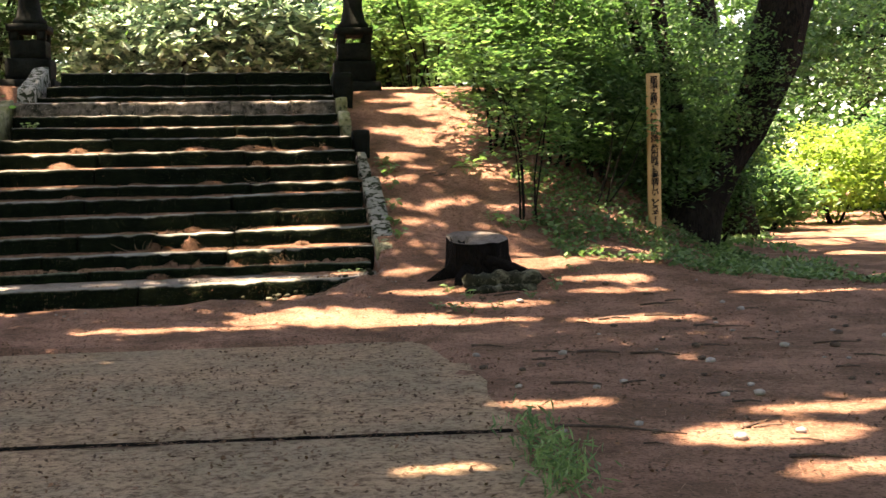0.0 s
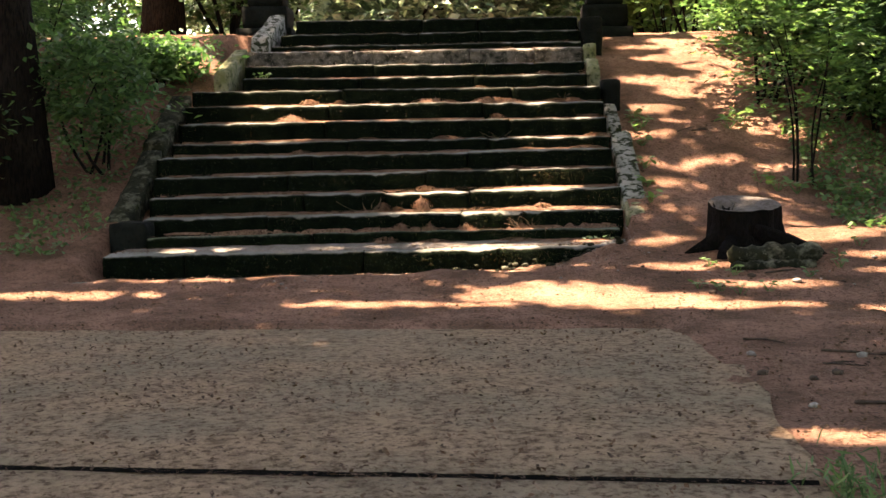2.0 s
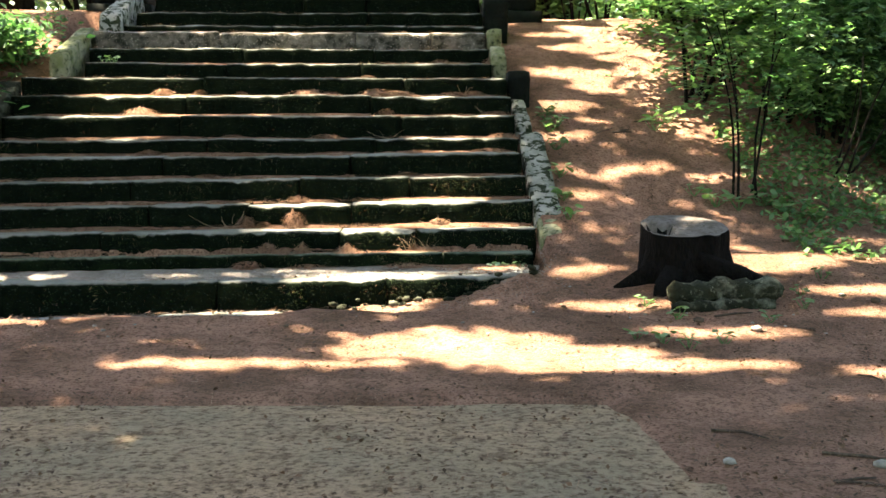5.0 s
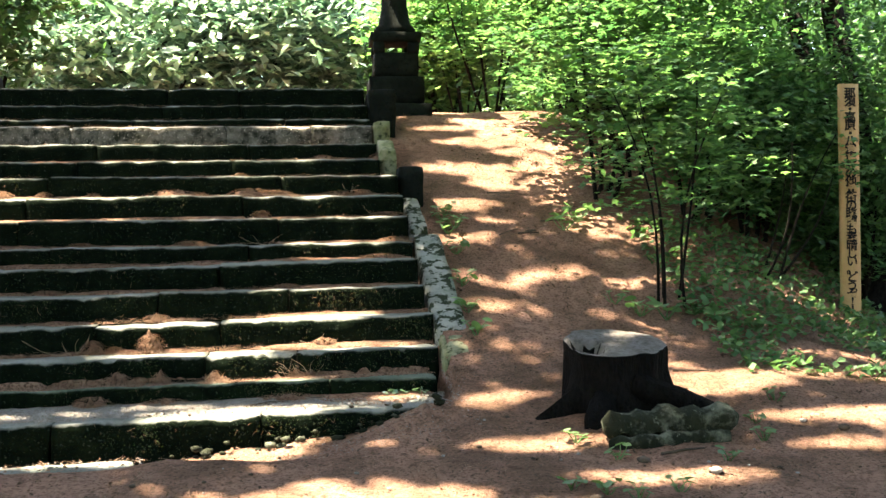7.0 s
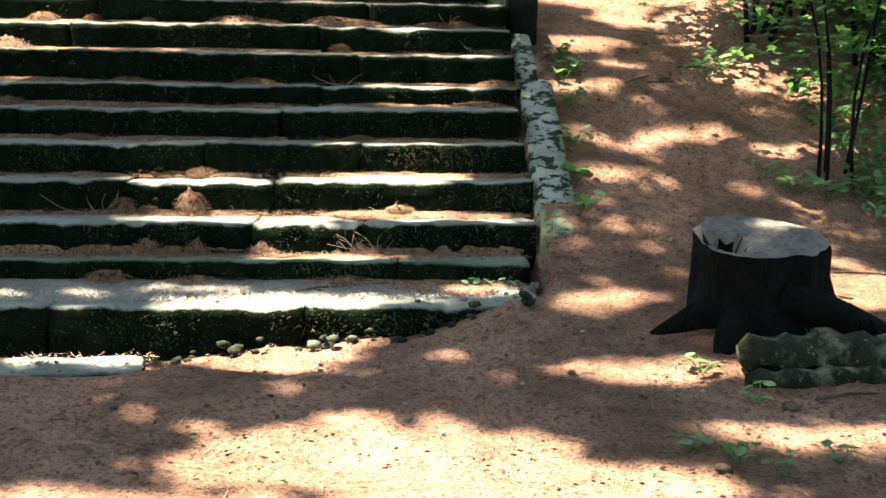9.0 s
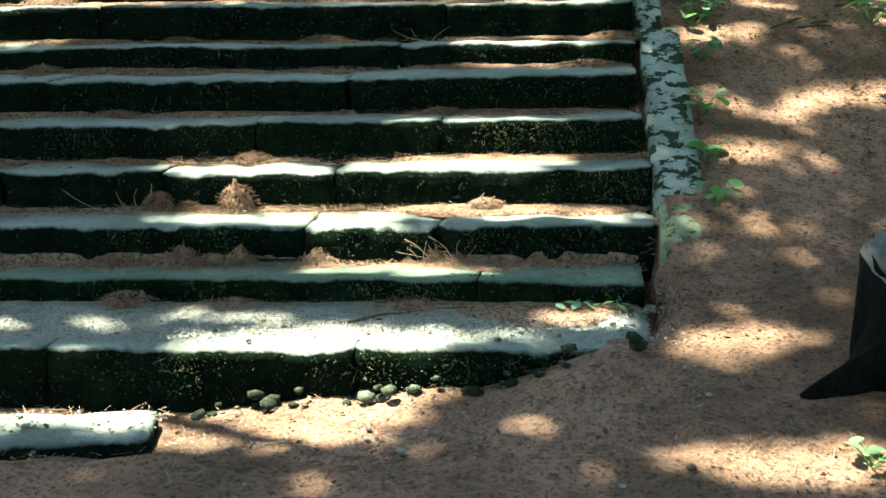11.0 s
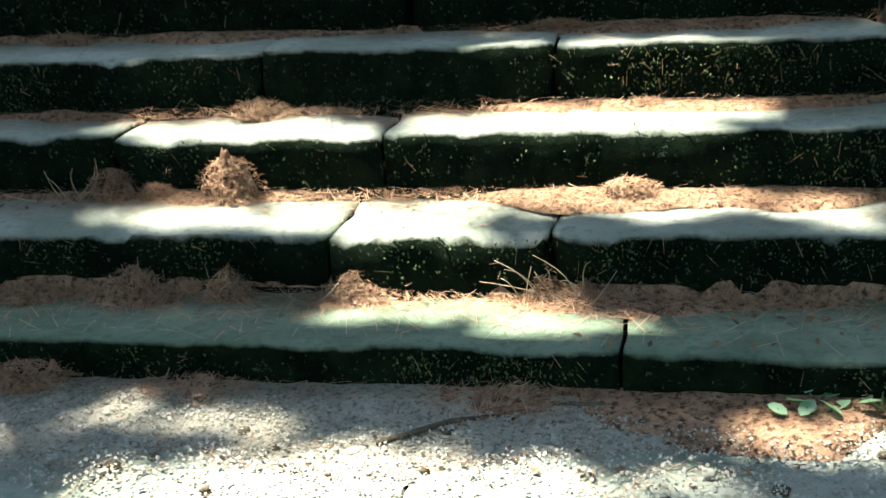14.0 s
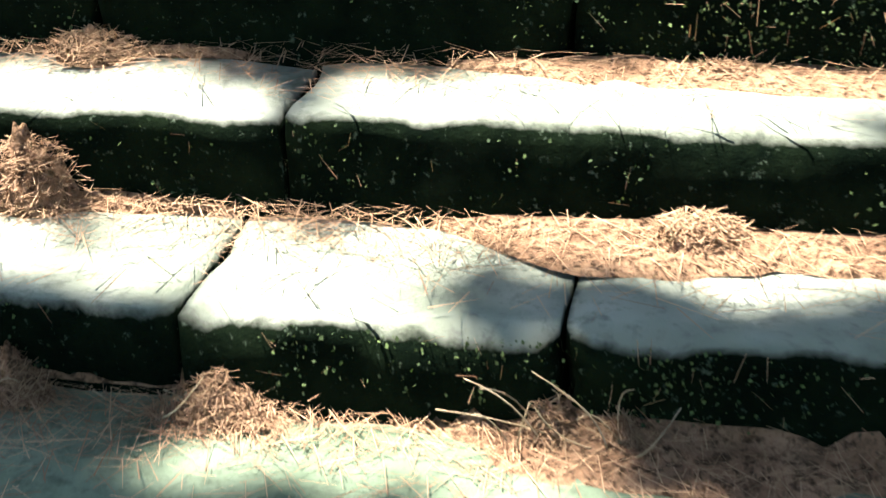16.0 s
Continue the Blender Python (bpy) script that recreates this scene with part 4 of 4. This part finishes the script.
# dead weed stalks springing from the joints
def stalks(x, step, n, high):
    y = STEPS[step + 1][0] - 0.04
    z = STEPS[step][1] + sag(x, y)
    t = thing("dead_weed", "dry pale weed stalks growing from a step joint", "dead weed", "dead weeds on the steps", at=(x, y, z))
    for i in range(n):
        end = (x + rng.normal(0, 0.11), y - rng.uniform(-0.02, 0.08), z + high * rng.uniform(0.4, 1))
        limbs("stalk", [stem((x + rng.normal(0, 0.02), y, z), end, 0.0018, 0.0008, 0.02)], M_PALETWIG, t, 5, 0)
    return t


for x, k, n, h in ((-0.97, 1, 6, 0.14), (-0.84, 1, 6, 0.15), (-2.42, 2, 6, 0.16), (-1.57, 1, 3, 0.1), (-0.75, 2, 4, 0.1), (-1.15, 6, 3, 0.1), (-0.45, 8, 4, 0.12), (-0.2, 7, 4, 0.12), (-1.88, 1, 4, 0.12)):
    stalks(x, k, n, h)


# moss, roots and lichen flecks on the upright faces of the steps
moss_at, root_at = [], []
for k in range(10):
    y, z, xl, xr = STEPS[k]
    foot = STEPS[k - 1][1] if k else 0.03
    x = rng.uniform(-3.6 if k < 5 else xl, xr, 4600 if k < 5 else 2200)
    patch = np.array([noise.noise(Vector((a * 2.4, k * 5.1, 2))) + 0.5 * noise.noise(Vector((a * 7, k * 5.1, 4))) + 0.22 * (a > -1.1) + 0.3 * (k == 0 and a > -1.7) for a in x])
    x = x[rng.random(len(x)) < np.clip(patch * 1.4, 0.01, 1)]
    u = rng.random(len(x)) ** 0.8
    pts = np.stack([x, y - 0.004 - 0.012 * rng.random(len(x)), [foot + (z - 0.015 - foot) * b + sag(a, y) for a, b in zip(x, u)]], 1)
    moss_at.append(pts)
    root_at.append(pts[::11] + (0.0, -0.006, 0.0))
moss_at, root_at = np.concatenate(moss_at), np.concatenate(root_at)
tagged(leaves("moss", moss_at, rng.uniform(0.004, 0.011, len(moss_at)), M_MOSS, tilt=1.1, wide=1.6), "olive moss and lichen flecks on the step risers", "moss", kind="stuff")
tagged(leaves("rootlets", root_at, rng.uniform(0.015, 0.05, len(root_at)), M_NEEDLE, None, NEEDLE, NEEDLE_F, 1.1, wide=1.4), "fine dead rootlets and needles clinging to the risers", "roots", kind="stuff")


# small plants
def weed(x, y, n, size, material, label, z=None):
    z = level(x, y) if z is None else z
    t = thing("weed", label, "weed", "small weeds", at=(x, y, z))
    for i in range(n):
        a = 2 * math.pi * i / n + rng.uniform(-0.3, 0.3)
        end = (x + size * 0.9 * math.cos(a), y + size * 0.9 * math.sin(a), z + size * rng.uniform(0.5, 1.3))
        limbs("stalk", [stem((x, y, z - 0.01), end, 0.004, 0.002, 0.01, 4)], M_WEED, t, 5, 0)
        leaves("leaf", [end], [size * rng.uniform(0.8, 1.2)], material, t, ROUND, ROUND_F, 0.3, wide=1.2)
    return t


weed(-0.3, -0.5, 7, 0.055, M_PALEWEED, "small pale green weed beside the second step")
weed(-0.16, -0.5, 5, 0.045, M_PALEWEED, "small pale green weed beside the second step")
weed(-0.36, -0.52, 3, 0.045, M_PALEWEED, "small pale green weed beside the second step")
for x, y in ((0.3, 0.5), (0.33, 0.9), (0.36, 1.5), (0.35, 1.9), (0.34, 2.2), (0.38, 2.35), (0.3, 0.1), (0.42, 2.0)):
    weed(x, y, 8, 0.09, M_WEED, "green weed growing along the cheek stone")
for x, y in ((0.55, -1.75), (0.7, -2.05), (1.55, -1.9), (1.62, -1.6), (0.5, -2.6), (0.62, -2.7), (0.35, -2.5), (0.85, -2.6), (1.25, -2.2), (1.9, -1.2), (-4.1, 3.1), (-4.0, 3.05)):
    weed(x, y, 6, 0.06, M_WEED, "small green weed on the bare soil")


def tuft(x, y, n, size):
    z = level(x, y)
    p = np.stack([x + rng.normal(0, 0.06, n), y + rng.normal(0, 0.12, n), z + np.abs(rng.normal(0, 0.05, n)) + 0.02], 1)
    t = thing("grass_tuft", "tuft of fine green grass at the pavement edge", "grass", "grass along the pavement edge", at=(x, y, z))
    tagged(leaves("blade", p, rng.uniform(0.6, 1.3, n) * size, M_WEED, t, OVAL, OVAL_F, 0.9, wide=0.35), kind="stuff")


for x, y, n in ((0.06, -7.65, 130), (0.05, -8.0, 110), (0.0, -8.35, 130), (-0.02, -8.65, 110), (0.1, -8.2, 60)):
    tuft(x, y, n, 0.07)

for x, y, n, size in ((1.55, 0.38, 8, 0.1), (1.72, 0.3, 8, 0.11), (1.95, 0.4, 9, 0.1), (1.42, 0.6, 7, 0.09), (2.1, 0.25, 7, 0.09), (1.35, 1.9, 8, 0.12), (1.5, 2.1, 8, 0.12), (2.3, 0.1, 8, 0.08)):
    weed(x, y, n, size, M_WEED, "broad-leaved green weed at the foot of the saplings")

# twigs on the soil
for i in range(60):
    x, y = (rng.uniform(0.3, 3.8), rng.uniform(-8.5, -2.0)) if i < 46 else (rng.uniform(0.6, 2.6), rng.uniform(-1, 3.5))
    l, a = rng.uniform(0.08, 0.38), rng.uniform(-0.7, 0.7)
    p0, p1 = (x, y), (x + l * math.cos(a), y + l * math.sin(a))
    r = rng.uniform(0.004, 0.011)
    twig = thing("twig", "thin dark dead twig lying on the soil", "twig", "twigs on the ground", at=(x, y, land(x, y)))
    limbs("stick", [([(p0[0], p0[1], land(*p0) + r), ((p0[0] + p1[0]) / 2 + 0.02, (p0[1] + p1[1]) / 2 + 0.02, land((p0[0] + p1[0]) / 2, (p0[1] + p1[1]) / 2) + r * 1.4), (p1[0], p1[1], land(*p1) + r)],
                     [r, r * 0.9, r * 0.5])], M_TWIG, twig, 6, 0.3)
for x0, y0, x1, y1 in ((-1.25, -0.72, -0.95, -0.56), (-0.95, -0.52, -0.6, -0.56), (0.2, -7.4, 0.75, -7.75)):
    twig = thing("twig", "thin dead twig lying on the soil", "twig", "twigs on the ground", at=(x0, y0, level(x0, y0)))
    limbs("stick", [([(x0, y0, level(x0, y0) + 0.012), ((x0 + x1) / 2, (y0 + y1) / 2 + 0.02, level((x0 + x1) / 2, (y0 + y1) / 2) + 0.02), (x1, y1, level(x1, y1) + 0.012)], [0.008, 0.007, 0.004])], M_TWIG, twig, 6, 0.3)

# pebbles and clods
lump = bmesh.new()
bmesh.ops.create_icosphere(lump, subdivisions=1, radius=1.0)
lumps = []
for s in range(4):
    me = bpy.data.meshes.new("pebble")
    c = lump.copy()
    for v in c.verts:
        v.co *= 1 + 0.3 * noise.noise(v.co * 1.5 + Vector((s * 5, 1, 2)))
        v.co.z *= 0.6
    c.to_mesh(me)
    me.materials.append(M_PEBBLE if s % 2 else M_TWIG)
    me.polygons.foreach_set("use_smooth", [True] * len(me.polygons))
    lumps.append(me)
for i in range(190):
    x, y = (rng.uniform(-3.0, 0.0), rng.uniform(-0.95, -0.49)) if i < 70 else (rng.uniform(-4, 1.5), rng.uniform(-2.4, -1.3)) if i < 120 else (rng.uniform(0.2, 3.5), rng.uniform(-8, -1.4))
    ob = new("pebble", lumps[i % 4])
    s = rng.uniform(0.006, 0.02) if i < 120 else rng.uniform(0.012, 0.04)
    ob.matrix_world = pose(x, y, level(x, y) + s * 0.35, 0, 0, rng.uniform(0, 360)) @ Matrix.Scale(s, 4)
    tagged(ob, "small rough stone lying on the ground", "pebble", "pebbles on the ground")

# mossy clods broken from the lowest riser
for i in range(34):
    x = rng.uniform(-1.75, -0.1)
    ob = new("moss_clod", lumps[2 * (i % 2)].copy())
    ob.data.materials.clear()
    ob.data.materials.append(M_MOSSWOOD)
    q = rng.uniform(0.015, 0.04)
    y = -1.02 - rng.uniform(0.0, 0.06)
    ob.matrix_world = pose(x, y, land(x, y) + q * 0.3 + (rng.uniform(0, 0.06) if i % 2 else 0), rng.uniform(-30, 30), 0, rng.uniform(0, 360)) @ Matrix.Scale(q, 4)
    tagged(ob, "mossy clod crumbled from the lowest stone step", "clod", "clods before the lowest step")

# fine grit washed onto the lowest tread and the soil before it
p = scatter(5000, -3.4, 0.1, -1.5, -0.47)
p3 = on_ground(p, 0.004)
tagged(leaves("grit", p3, rng.uniform(0.004, 0.013, len(p3)), M_PEBBLE, tilt=0.4, wide=1.6), "fine grey grit lying on the lowest step", "grit", kind="stuff")

# thin mats of needles at the back of the treads, and gravelly soil on the lowest one
def mat_strip(k, x0, x1, reach, base, material, name, label, category, seed):
    y1 = STEPS[k + 1][0] + 0.01
    n, m = int((x1 - x0) / 0.035), 7
    verts, faces = [], []
    for i in range(n + 1):
        x = x0 + (x1 - x0) * i / n
        fade = min(1.0, 4 * i / n, 4 * (n - i) / n)
        w = max(0.012, (base + reach * noise.noise(Vector((x * 1.7, seed, 0))) + 0.03 * noise.noise(Vector((x * 11, seed, 3)))) * fade)
        w = min(w, y1 - STEPS[k][0] - 0.03)
        for j in range(m + 1):
            v = j / m
            y = y1 - w * v
            z = STEPS[k][1] + sag(x, y) + (0.016 if name == "needle_mat" and k == 0 else 0.004) + 0.022 * (1 - v) + 0.008 * noise.noise(Vector((x * 16, y * 16, seed)))
            verts.append((x, y, z if j < m else STEPS[k][1] + sag(x, y) - 0.006))
    for i in range(n):
        for j in range(m):
            a = i * (m + 1) + j
            faces.append([a, a + 1, a + m + 2, a + m + 1])
    tagged(mesh_object(name, verts, faces, material), label, category, kind="stuff")


for k in range(1, 12):
    right = 0.13 if k < 5 else 0.08
    mat_strip(k, STEPS[k][2] + 0.05, -1.2, 0.1, 0.05, M_HEAP, "needle_mat", "thin brown mat of needles on the tread", "leaf litter", k * 1.7)
    mat_strip(k, -1.25, STEPS[k][3] - 0.01, 0.12, right, M_HEAP, "needle_mat", "brown mat of dry needles on the tread", "leaf litter", k * 2.9)
M_GRAVEL = surface("gravelly_soil", (0.27, 0.245, 0.215), (0.19, 0.168, 0.142), (0.1, 0.088, 0.072), 3.0, 75, 0.95, 1.0, 0.015, (0.5, 0.62))
mat_strip(0, -4.7, 0.0, 0.06, 0.4, M_GRAVEL, "gravel_layer", "grey gravelly soil covering the lowest step", "gravel", 4.4)
mat_strip(0, -0.95, -0.06, 0.1, 0.2, M_HEAP, "needle_mat", "reddish brown needles heaped on the lowest step", "leaf litter", 7.7)
p = scatter(11000, -3.2, 0.0, -0.97, -0.47)
p3 = on_ground(p, 0.018)
tagged(leaves("grit", p3, rng.uniform(0.004, 0.012, len(p3)), M_PEBBLE, tilt=0.5, wide=1.8), "fine grey grit lying on the lowest step", "grit", kind="stuff")
